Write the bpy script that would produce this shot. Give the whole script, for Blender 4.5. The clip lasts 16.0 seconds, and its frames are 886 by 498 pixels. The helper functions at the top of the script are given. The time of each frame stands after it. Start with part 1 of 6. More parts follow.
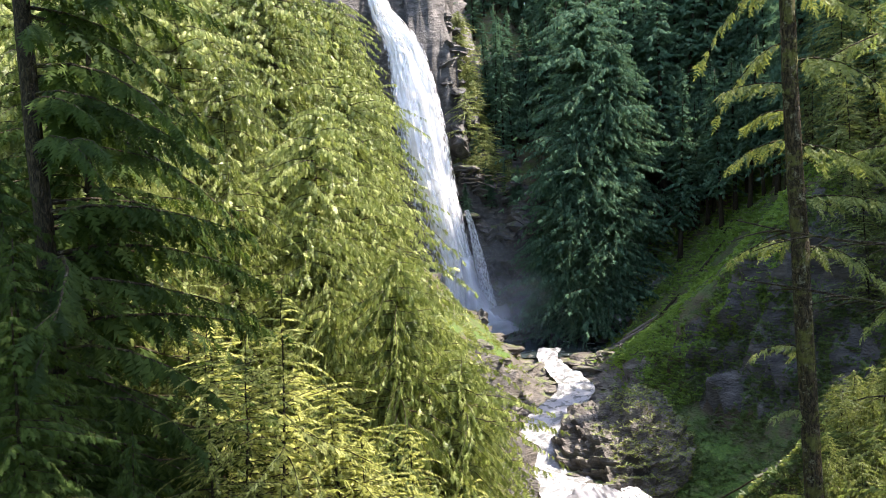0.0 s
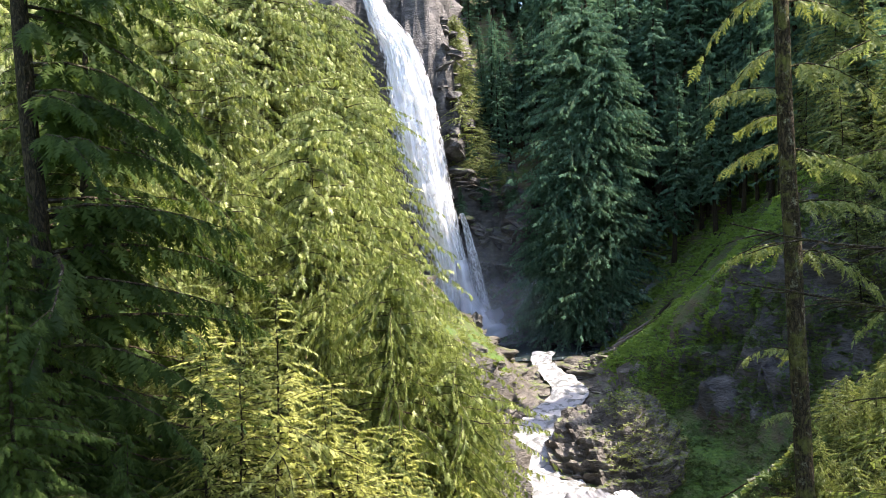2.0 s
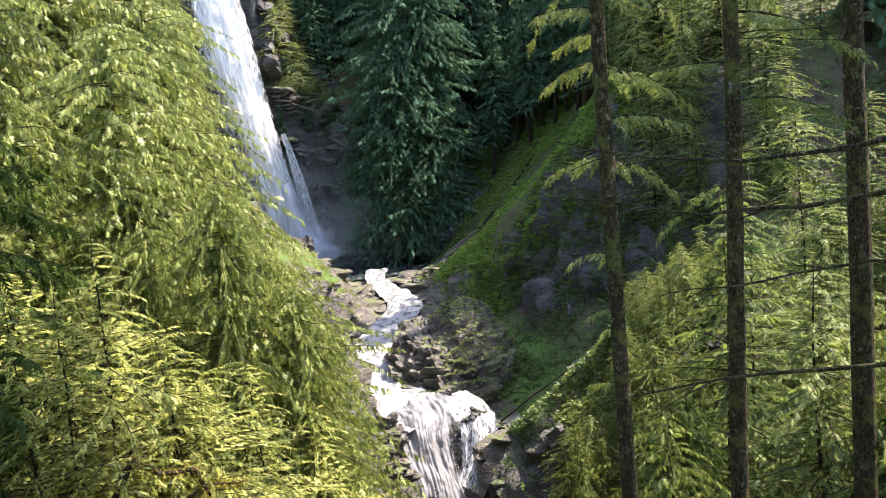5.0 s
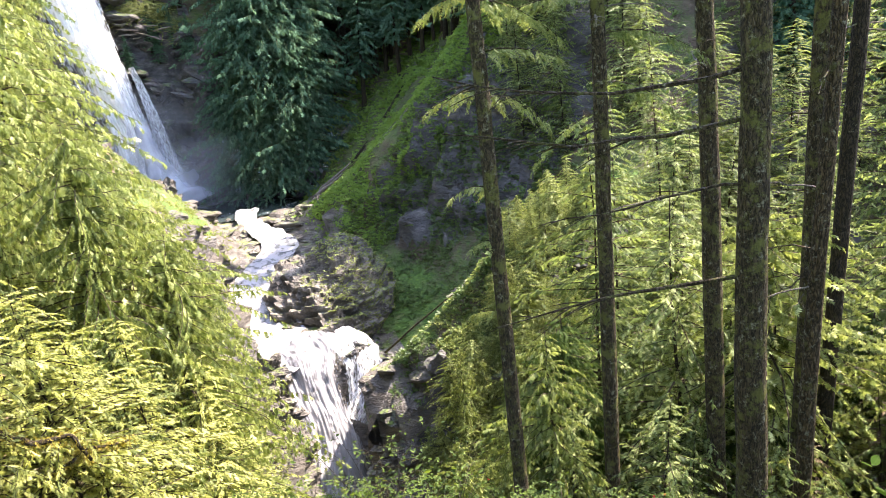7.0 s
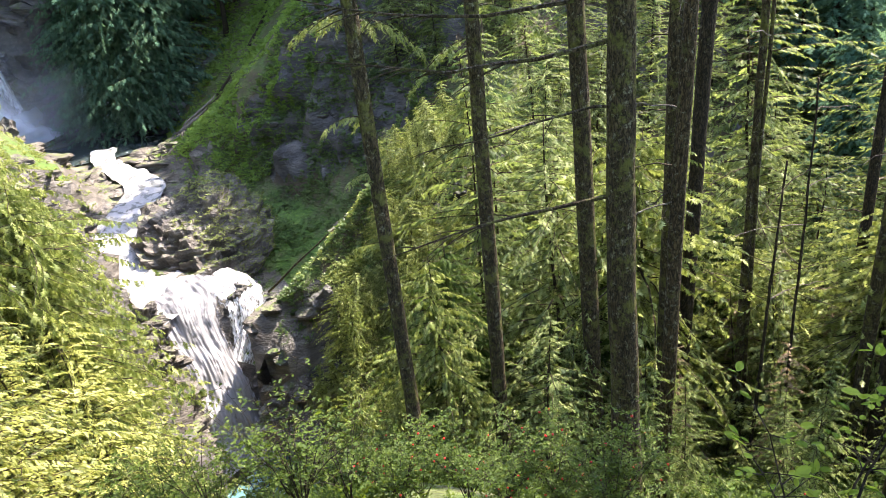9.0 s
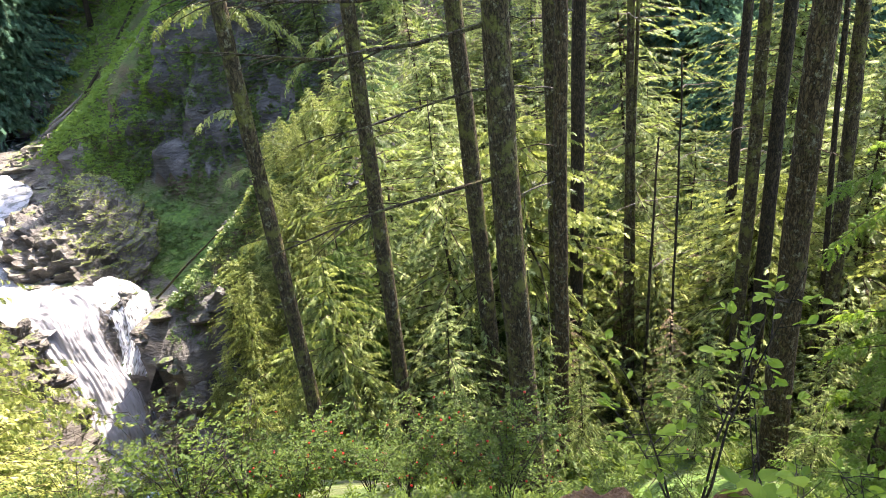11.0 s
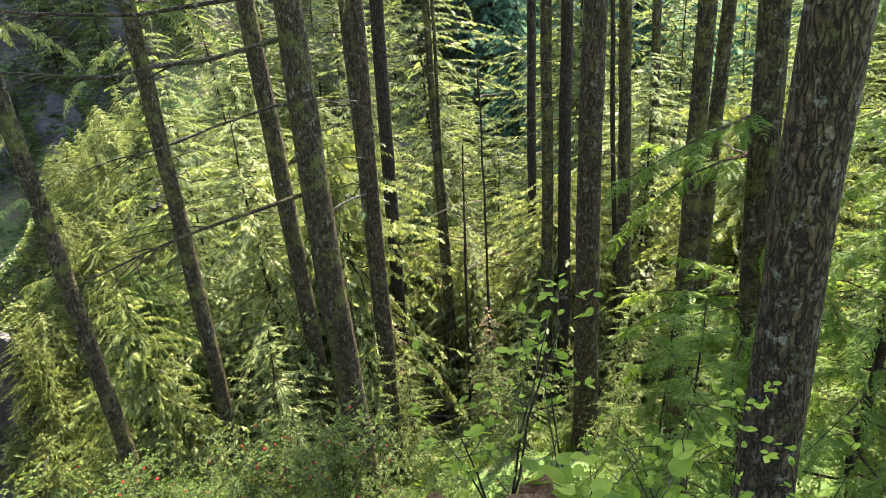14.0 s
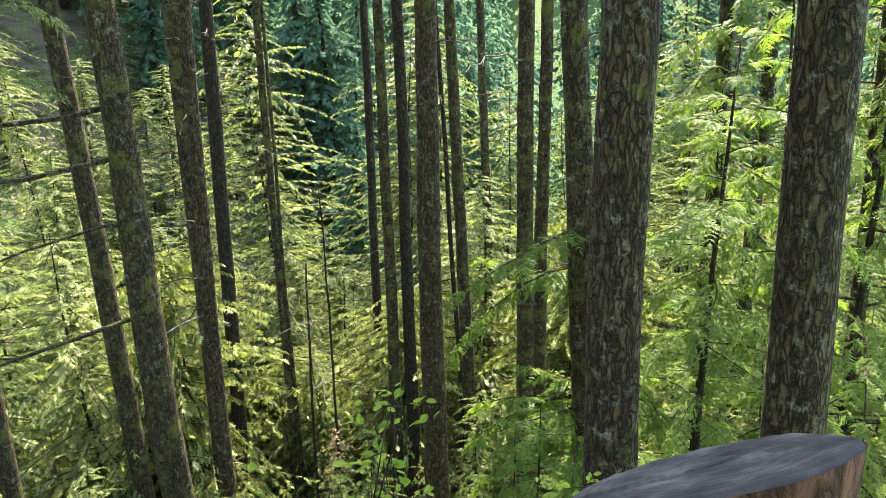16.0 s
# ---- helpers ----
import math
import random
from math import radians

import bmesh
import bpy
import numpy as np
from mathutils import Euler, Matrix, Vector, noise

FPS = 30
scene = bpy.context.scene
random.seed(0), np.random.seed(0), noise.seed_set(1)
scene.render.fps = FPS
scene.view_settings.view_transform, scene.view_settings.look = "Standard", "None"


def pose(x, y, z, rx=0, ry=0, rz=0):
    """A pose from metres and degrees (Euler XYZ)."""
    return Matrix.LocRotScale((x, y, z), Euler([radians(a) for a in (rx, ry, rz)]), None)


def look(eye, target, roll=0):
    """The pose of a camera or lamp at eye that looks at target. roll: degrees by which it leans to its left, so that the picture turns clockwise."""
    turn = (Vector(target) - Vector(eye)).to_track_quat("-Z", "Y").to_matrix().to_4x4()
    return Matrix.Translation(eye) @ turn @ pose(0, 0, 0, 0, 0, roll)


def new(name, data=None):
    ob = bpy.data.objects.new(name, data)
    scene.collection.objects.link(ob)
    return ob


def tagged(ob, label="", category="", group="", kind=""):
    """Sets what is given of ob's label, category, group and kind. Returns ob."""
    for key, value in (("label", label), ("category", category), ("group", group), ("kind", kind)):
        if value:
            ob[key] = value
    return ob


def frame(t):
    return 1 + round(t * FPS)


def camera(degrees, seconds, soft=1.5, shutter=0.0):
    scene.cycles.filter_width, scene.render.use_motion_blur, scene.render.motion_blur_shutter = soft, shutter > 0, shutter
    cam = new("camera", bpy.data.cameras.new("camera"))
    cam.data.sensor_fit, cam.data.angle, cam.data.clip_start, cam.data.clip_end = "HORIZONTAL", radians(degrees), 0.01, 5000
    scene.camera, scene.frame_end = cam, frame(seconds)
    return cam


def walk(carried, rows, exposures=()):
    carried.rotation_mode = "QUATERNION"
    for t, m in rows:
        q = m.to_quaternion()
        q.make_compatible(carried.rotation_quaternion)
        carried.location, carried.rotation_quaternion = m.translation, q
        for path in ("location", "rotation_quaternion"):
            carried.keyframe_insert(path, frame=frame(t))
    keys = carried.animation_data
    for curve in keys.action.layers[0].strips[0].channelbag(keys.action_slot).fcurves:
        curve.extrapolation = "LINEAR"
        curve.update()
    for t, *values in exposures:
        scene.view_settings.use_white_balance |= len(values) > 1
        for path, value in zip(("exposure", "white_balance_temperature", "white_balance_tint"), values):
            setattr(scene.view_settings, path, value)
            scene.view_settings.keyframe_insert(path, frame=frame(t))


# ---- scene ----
cam = camera(66.40, 16.0, 0.8)
SUN, SKY = 3.5, 0.15
EXPO = [(0.0, 2.4, 6900, 20), (4.0, 2.4, 6900, 20), (6.3, 2.9, 6900, 20), (7.0, 3.2, 6950, 23), (7.5, 3.25, 6950, 23), (8.2, 3.14, 6950, 22), (9.0, 3.02, 6900, 20), (11.5, 3.35, 7050, 22), (13.5, 3.28, 7050, 22), (14.5, 3.45, 7000, 18), (15.0, 3.52, 7000, 18), (16.0, 3.32, 7100, 15)]


def aim(x, y, z, yaw, pitch, roll):
    """Camera pose: yaw to the left from +y, pitch up, roll, in degrees."""
    return pose(x, y, z) @ pose(0, 0, 0, 0, 0, yaw) @ pose(0, 0, 0, 90 + pitch) @ pose(0, 0, 0, 0, 0, roll)


PATH = [
    (0, 0.018, -0.026, -0.026, 0.00, -1.29, -2.79),
    (0.5, 0.019, -0.049, -0.048, -0.15, -1.32, -2.53),
    (1, 0.006, -0.048, -0.047, -0.38, -1.16, -2.60),
    (1.5, -0.009, -0.054, -0.055, -0.41, -0.94, -2.42),
    (2, -0.000, -0.072, -0.058, -0.46, -1.04, -2.39),
    (2.5, 0.003, -0.083, -0.054, -0.98, -1.38, -2.37),
    (3, -0.006, -0.056, -0.045, -1.90, -1.79, -2.36),
    (3.5, -0.039, -0.008, -0.050, -2.35, -2.19, -2.15),
    (4, -0.047, 0.008, -0.033, -5.53, -3.74, -3.44),
    (4.2, -0.061, 0.014, -0.016, -7.88, -4.85, -3.99),
    (6.3, -0.326, 0.073, 0.250, -20.86, -13.57, -5.52),
    (6.5, -0.322, 0.078, 0.247, -22.11, -14.18, -5.64),
    (7, -0.307, 0.129, 0.222, -24.74, -15.55, -5.86),
    (7.5, -0.289, 0.168, 0.199, -27.34, -17.08, -5.24),
    (8, -0.258, 0.224, 0.181, -29.77, -19.08, -5.14),
    (8.5, -0.232, 0.255, 0.192, -32.25, -21.22, -5.94),
    (9, -0.188, 0.284, 0.191, -34.54, -22.43, -5.99),
    (9.2, -0.179, 0.296, 0.188, -35.45, -22.84, -5.73),
    (11.3, -0.002, 0.237, 0.109, -44.36, -24.11, -6.37),
    (11.5, -0.007, 0.251, 0.111, -44.74, -23.99, -6.49),
    (12, 0.021, 0.273, 0.103, -47.11, -24.08, -5.94),
    (12.5, 0.051, 0.268, 0.093, -50.02, -24.38, -5.37),
    (13, 0.078, 0.221, 0.087, -52.86, -24.60, -4.83),
    (13.5, 0.113, 0.182, 0.084, -57.01, -24.58, -4.35),
    (14, 0.062, 0.138, 0.156, -60.00, -24.64, -4.06),
    (14.5, 0.029, 0.085, 0.186, -61.33, -23.16, -3.73),
    (15, 0.048, 0.042, 0.164, -65.17, -19.81, -4.17),
    (15.5, 0.006, 0.067, 0.156, -69.14, -17.07, -2.13),
    (16, -0.050, 0.009, 0.185, -74.09, -15.34, -1.23),
]
walk(cam, [(r[0], aim(*r[1:])) for r in PATH], exposures=EXPO)

# ---- world and sun ----
SUN_AZ, SUN_EL = 86.0, 58.5
world = bpy.data.worlds.new("sky")
scene.world = world
world.use_nodes = True
wn = world.node_tree
sky = wn.nodes.new("ShaderNodeTexSky")
sky.sky_type, sky.sun_disc = "NISHITA", False
sky.sun_elevation, sky.sun_rotation = radians(SUN_EL), radians(SUN_AZ)
wn.nodes["Background"].inputs["Strength"].default_value = SKY
wn.links.new(sky.outputs[0], wn.nodes["Background"].inputs["Color"])
sun_dir = Vector((math.sin(radians(SUN_AZ)) * math.cos(radians(SUN_EL)), math.cos(radians(SUN_AZ)) * math.cos(radians(SUN_EL)), math.sin(radians(SUN_EL))))
sun = new("sun", bpy.data.lights.new("sun", "SUN"))
sun.data.energy, sun.data.angle, sun.data.color = SUN, radians(0.55), (1.0, 0.95, 0.86)
sun.matrix_world = look(sun_dir * 200, (0, 0, 0))


# ---- noise and mesh helpers ----
def smooth(a, b, v):
    t = np.clip((v - a) / (b - a), 0, 1)
    return t * t * (3 - 2 * t)


def lattice(i, j, k):
    n = (i.astype(np.int64) * 374761393 + j.astype(np.int64) * 668265263 + k.astype(np.int64) * 2147483647) & 0xFFFFFFFF
    n = ((n ^ (n >> 13)) * 1274126177) & 0xFFFFFFFF
    n = ((n ^ (n >> 16)) * 2246822519) & 0xFFFFFFFF
    return ((n ^ (n >> 15)) & 0xFFFF) / 32767.5 - 1.0


def vnoise(p):
    f = np.floor(p)
    i, j, k = f.T.astype(np.int64)
    u, v, w = ((p - f) ** 2 * (3 - 2 * (p - f))).T
    mix = lambda a, b, t: a + (b - a) * t
    return mix(mix(mix(lattice(i, j, k), lattice(i + 1, j, k), u), mix(lattice(i, j + 1, k), lattice(i + 1, j + 1, k), u), v),
               mix(mix(lattice(i, j, k + 1), lattice(i + 1, j, k + 1), u), mix(lattice(i, j + 1, k + 1), lattice(i + 1, j + 1, k + 1), u), v), w)


def fbm(p, octaves=4, gain=0.5):
    p, a, out = np.asarray(p, float), 1.0, 0.0
    for o in range(octaves):
        out = out + a * vnoise(p * 2.0 ** o + 17.3 * o)
        a *= gain
    return out


def mesh_np(name, verts, faces, uv=None, shade=False):
    """A mesh from arrays: faces is one array, or a list of arrays of triangles and quads."""
    me = bpy.data.meshes.new(name)
    blocks = [np.asarray(f, np.int64) for f in (faces if isinstance(faces, list) else [faces])]
    total = np.concatenate([np.full(len(f), f.shape[1]) for f in blocks])
    loops = np.concatenate([f.ravel() for f in blocks])
    me.vertices.add(len(verts))
    me.vertices.foreach_set("co", np.asarray(verts, np.float32).ravel())
    me.loops.add(len(loops))
    me.loops.foreach_set("vertex_index", loops.astype(np.int32))
    me.polygons.add(len(total))
    me.polygons.foreach_set("loop_start", np.r_[0, np.cumsum(total)[:-1]].astype(np.int32))
    me.polygons.foreach_set("use_smooth", np.full(len(total), bool(shade)))
    if uv is not None:
        layer = me.uv_layers.new(name="UVMap")
        layer.data.foreach_set("uv", np.asarray(uv, np.float32)[loops].ravel())
    me.update(calc_edges=True)
    me.validate()
    return me


def part(name, me, material, parent=None, label="", m=None):
    """A mesh (or bmesh) as one object, under a thing or under a part."""
    if isinstance(me, bmesh.types.BMesh):
        bm, me = me, bpy.data.meshes.new(name)
        bm.to_mesh(me)
        bm.free()
    if material and not me.materials:
        me.materials.append(material)
    ob = new(name, me)
    if m is not None:
        ob.matrix_basis = m
    if parent:
        ob.parent = parent
    return tagged(ob, label)


def empty(name, m, label, category, group="", kind=""):
    ob = new(name)
    ob.empty_display_size = 0.2
    ob.matrix_basis = m
    return tagged(ob, label, category, group, kind)


def grid_faces(nu, nv):
    i = np.arange((nu - 1) * (nv - 1))
    a = (i // (nv - 1)) * nv + i % (nv - 1)
    return np.stack([a, a + nv, a + nv + 1, a + 1], 1)


def tube(points, radii, sides=6, cap=True):
    """A tapered tube along points; returns verts and a list of face arrays."""
    pts, radii = np.asarray(points, float), np.asarray(radii, float)
    d = np.gradient(pts, axis=0)
    d /= np.linalg.norm(d, axis=1, keepdims=True) + 1e-9
    ref = np.where(np.abs(d[:, 2:3]) > 0.9, [[1.0, 0, 0]], [[0, 0, 1.0]])
    u = np.cross(d, ref)
    u /= np.linalg.norm(u, axis=1, keepdims=True)
    v = np.cross(d, u)
    a = np.arange(sides) * 2 * np.pi / sides
    ring = np.cos(a)[None, :, None] * u[:, None] + np.sin(a)[None, :, None] * v[:, None]
    verts = (pts[:, None] + ring * radii[:, None, None]).reshape(-1, 3)
    n = len(pts)
    i, j = np.meshgrid(np.arange(n - 1), np.arange(sides), indexing="ij")
    q = np.stack([i * sides + j, i * sides + (j + 1) % sides, (i + 1) * sides + (j + 1) % sides, (i + 1) * sides + j], -1).reshape(-1, 4)
    faces = [q]
    if cap:
        verts = np.vstack([verts, pts[:1], pts[-1:]])
        k = np.arange(sides)
        faces.append(np.vstack([np.stack([np.full(sides, n * sides), (k + 1) % sides, k], 1),
                                np.stack([np.full(sides, n * sides + 1), (n - 1) * sides + k, (n - 1) * sides + (k + 1) % sides], 1)]))
    return verts, faces


def joined(pieces):
    """Several (verts, faces) as one."""
    verts, out, base = [], {}, 0
    for v, fs in pieces:
        for f in (fs if isinstance(fs, list) else [fs]):
            f = np.asarray(f)
            out.setdefault(f.shape[1], []).append(f + base)
        verts.append(v)
        base += len(v)
    return np.vstack(verts), [np.vstack(f) for f in out.values()]


# ---- materials ----
def nodes_of(name):
    m = bpy.data.materials.new(name)
    m.use_nodes = True
    nt = m.node_tree
    return m, nt, nt.nodes["Principled BSDF"], lambda kind: nt.nodes.new("ShaderNode" + kind), nt.links.new


def ramp_of(node, stops):
    el = node.color_ramp.elements
    while len(el) < len(stops):
        el.new(0.5)
    for e, (p, c) in zip(el, stops):
        e.position, e.color = p, (*c, 1)


def leaf_material(name, dark, mid, light, through_color, amount=0.45, rough=0.5, scale=0.35, gloss=0.35):
    m, nt, b, add, link = nodes_of(name)
    geo, info, tc = add("NewGeometry"), add("ObjectInfo"), add("TexCoord")
    noise_ = add("TexNoise")
    noise_.inputs["Scale"].default_value, noise_.inputs["Detail"].default_value = scale, 4
    link(tc.outputs["Object"], noise_.inputs["Vector"])
    s1, s2 = add("Math"), add("Math")
    s1.operation, s1.inputs[1].default_value, s1.inputs[2].default_value = "MULTIPLY_ADD", 0.8, -0.40
    link(geo.outputs["Random Per Island"], s1.inputs[0])
    s2.operation = "ADD"
    link(noise_.outputs["Fac"], s2.inputs[0])
    link(s1.outputs[0], s2.inputs[1])
    s3 = add("Math")
    s3.operation, s3.inputs[1].default_value, s3.inputs[2].default_value = "MULTIPLY_ADD", 0.36, -0.16
    link(info.outputs["Random"], s3.inputs[0])
    s4 = add("Math")
    s4.operation = "ADD"
    link(s2.outputs[0], s4.inputs[0])
    link(s3.outputs[0], s4.inputs[1])
    ramp = add("ValToRGB")
    ramp_of(ramp, [(0.2, dark), (0.5, mid), (0.85, light)])
    link(s4.outputs[0], ramp.inputs[0])
    link(ramp.outputs[0], b.inputs["Base Color"])
    b.inputs["Roughness"].default_value = rough
    b.inputs["Specular IOR Level"].default_value = gloss
    tr = add("BsdfTranslucent")
    mixc = add("MixRGB")
    mixc.inputs[0].default_value = 0.6
    link(ramp.outputs[0], mixc.inputs[1])
    mixc.inputs[2].default_value = (*through_color, 1)
    link(mixc.outputs[0], tr.inputs["Color"])
    mix = add("MixShader")
    mix.inputs[0].default_value = amount
    link(b.outputs[0], mix.inputs[1])
    link(tr.outputs[0], mix.inputs[2])
    link(mix.outputs[0], nt.nodes["Material Output"].inputs["Surface"])
    return m


def bark_material(name, dark, mid, light, lichen=(0.3, 0.32, 0.26), lichen_cut=0.62, moss=(0.07, 0.09, 0.02), moss_cut=0.66, scale=1.0, bump=0.8):
    m, nt, b, add, link = nodes_of(name)
    tc, mp = add("TexCoord"), add("Mapping")
    mp.inputs["Scale"].default_value = (scale, scale, 0.2 * scale)
    link(tc.outputs["Object"], mp.inputs["Vector"])
    n1, n2, v1, n3 = add("TexNoise"), add("TexNoise"), add("TexVoronoi"), add("TexNoise")
    n1.inputs["Scale"].default_value, n1.inputs["Detail"].default_value, n1.inputs["Roughness"].default_value = 15, 8, 0.7
    n2.inputs["Scale"].default_value, n2.inputs["Detail"].default_value = 7, 6
    v1.feature, v1.inputs["Scale"].default_value = "DISTANCE_TO_EDGE", 17
    n3.inputs["Scale"].default_value, n3.inputs["Detail"].default_value = 2.2, 5
    warp = add("MixRGB")
    warp.blend_type, warp.inputs[0].default_value = "ADD", 0.22
    link(mp.outputs[0], warp.inputs[1])
    link(n2.outputs["Color"], warp.inputs[2])
    mq = add("Mapping")
    mq.inputs["Scale"].default_value = (scale, scale, 0.5 * scale)
    link(tc.outputs["Object"], mq.inputs["Vector"])
    link(mq.outputs[0], n1.inputs["Vector"])
    link(mq.outputs[0], n2.inputs["Vector"])
    link(warp.outputs[0], v1.inputs["Vector"])
    link(tc.outputs["Object"], n3.inputs["Vector"])
    ramp = add("ValToRGB")
    ramp_of(ramp, [(0.25, dark), (0.5, mid), (0.78, light)])
    link(n1.outputs["Fac"], ramp.inputs[0])
    crack = add("ValToRGB")
    ramp_of(crack, [(0.0, (0.12, 0.12, 0.12)), (0.2, (1, 1, 1))])
    link(v1.outputs["Distance"], crack.inputs[0])
    mul = add("MixRGB")
    mul.blend_type, mul.inputs[0].default_value = "MULTIPLY", 0.85
    link(ramp.outputs[0], mul.inputs[1])
    link(crack.outputs[0], mul.inputs[2])
    out = mul
    for cut, col, sc in ((lichen_cut, lichen, 7), (moss_cut, moss, 2.6)):
        nz = add("TexNoise")
        nz.inputs["Scale"].default_value, nz.inputs["Detail"].default_value, nz.inputs["Roughness"].default_value = sc, 9, 0.78
        link(tc.outputs["Object"], nz.inputs["Vector"])
        rp = add("ValToRGB")
        ramp_of(rp, [(cut - 0.05, (0, 0, 0)), (cut + 0.05, (1, 1, 1))])
        link(nz.outputs["Fac"], rp.inputs[0])
        mx = add("MixRGB")
        link(rp.outputs[0], mx.inputs[0])
        link(out.outputs[0], mx.inputs[1])
        mx.inputs[2].default_value = (*col, 1)
        out = mx
    link(out.outputs[0], b.inputs["Base Color"])
    b.inputs["Roughness"].default_value, b.inputs["Specular IOR Level"].default_value = 0.9, 0.2
    hsum = add("Math")
    hsum.operation = "MULTIPLY_ADD"
    link(n1.outputs["Fac"], hsum.inputs[0])
    hsum.inputs[1].default_value = 0.7
    link(crack.outputs[0], hsum.inputs[2])
    bp = add("Bump")
    bp.inputs["Strength"].default_value, bp.inputs["Distance"].default_value = bump, 0.05
    link(hsum.outputs[0], bp.inputs["Height"])
    link(bp.outputs[0], b.inputs["Normal"])
    return m


def rock_material(name, dark, mid, light, moss, moss_at=0.55, moss_soft=0.18, scale=0.6, wet=0.7, moss_noise=0.5):
    """Layered rock with moss on faces that look upwards."""
    m, nt, b, add, link = nodes_of(name)
    tc, mp, geo = add("TexCoord"), add("Mapping"), add("NewGeometry")
    mp.inputs["Scale"].default_value = (1, 1, 2.8)
    link(geo.outputs["Position"], mp.inputs["Vector"])
    n1, n2, n3 = add("TexNoise"), add("TexNoise"), add("TexNoise")
    n1.inputs["Scale"].default_value, n1.inputs["Detail"].default_value, n1.inputs["Roughness"].default_value = scale, 9, 0.65
    n2.inputs["Scale"].default_value, n2.inputs["Detail"].default_value = scale * 7, 6
    n3.inputs["Scale"].default_value, n3.inputs["Detail"].default_value, n3.inputs["Roughness"].default_value = 0.9, 8, 0.7
    link(mp.outputs[0], n1.inputs["Vector"])
    link(mp.outputs[0], n2.inputs["Vector"])
    link(geo.outputs["Position"], n3.inputs["Vector"])
    ramp = add("ValToRGB")
    ramp_of(ramp, [(0.3, dark), (0.5, mid), (0.72, light)])
    link(n1.outputs["Fac"], ramp.inputs[0])
    sep = add("SeparateXYZ")
    link(geo.outputs["Normal"], sep.inputs[0])
    ma = add("Math")
    ma.operation, ma.inputs[1].default_value, ma.inputs[2].default_value = "MULTIPLY_ADD", moss_noise * 2, -moss_noise
    link(n3.outputs["Fac"], ma.inputs[0])
    sm = add("Math")
    sm.operation = "ADD"
    link(sep.outputs["Z"], sm.inputs[0])
    link(ma.outputs[0], sm.inputs[1])
    cut = add("MapRange")
    cut.inputs["From Min"].default_value, cut.inputs["From Max"].default_value = moss_at - moss_soft, moss_at + moss_soft
    link(sm.outputs[0], cut.inputs["Value"])
    mr = add("ValToRGB")
    ramp_of(mr, [(0.3, moss[0]), (0.55, moss[1]), (0.75, moss[2])])
    link(n2.outputs["Fac"], mr.inputs[0])
    mx = add("MixRGB")
    link(cut.outputs[0], mx.inputs[0])
    link(ramp.outputs[0], mx.inputs[1])
    link(mr.outputs[0], mx.inputs[2])
    link(mx.outputs[0], b.inputs["Base Color"])
    rr = add("MapRange")
    rr.inputs["To Min"].default_value, rr.inputs["To Max"].default_value = wet, 0.95
    link(cut.outputs[0], rr.inputs["Value"])
    link(rr.outputs[0], b.inputs["Roughness"])
    b.inputs["Specular IOR Level"].default_value = 0.35
    bp = add("Bump")
    bp.inputs["Strength"].default_value, bp.inputs["Distance"].default_value = 1.0, 0.4
    ad = add("Math")
    ad.operation, ad.inputs[1].default_value = "MULTIPLY_ADD", 0.4
    link(n2.outputs["Fac"], ad.inputs[0])
    link(n1.outputs["Fac"], ad.inputs[2])
    link(ad.outputs[0], bp.inputs["Height"])
    link(bp.outputs[0], b.inputs["Normal"])
    return m


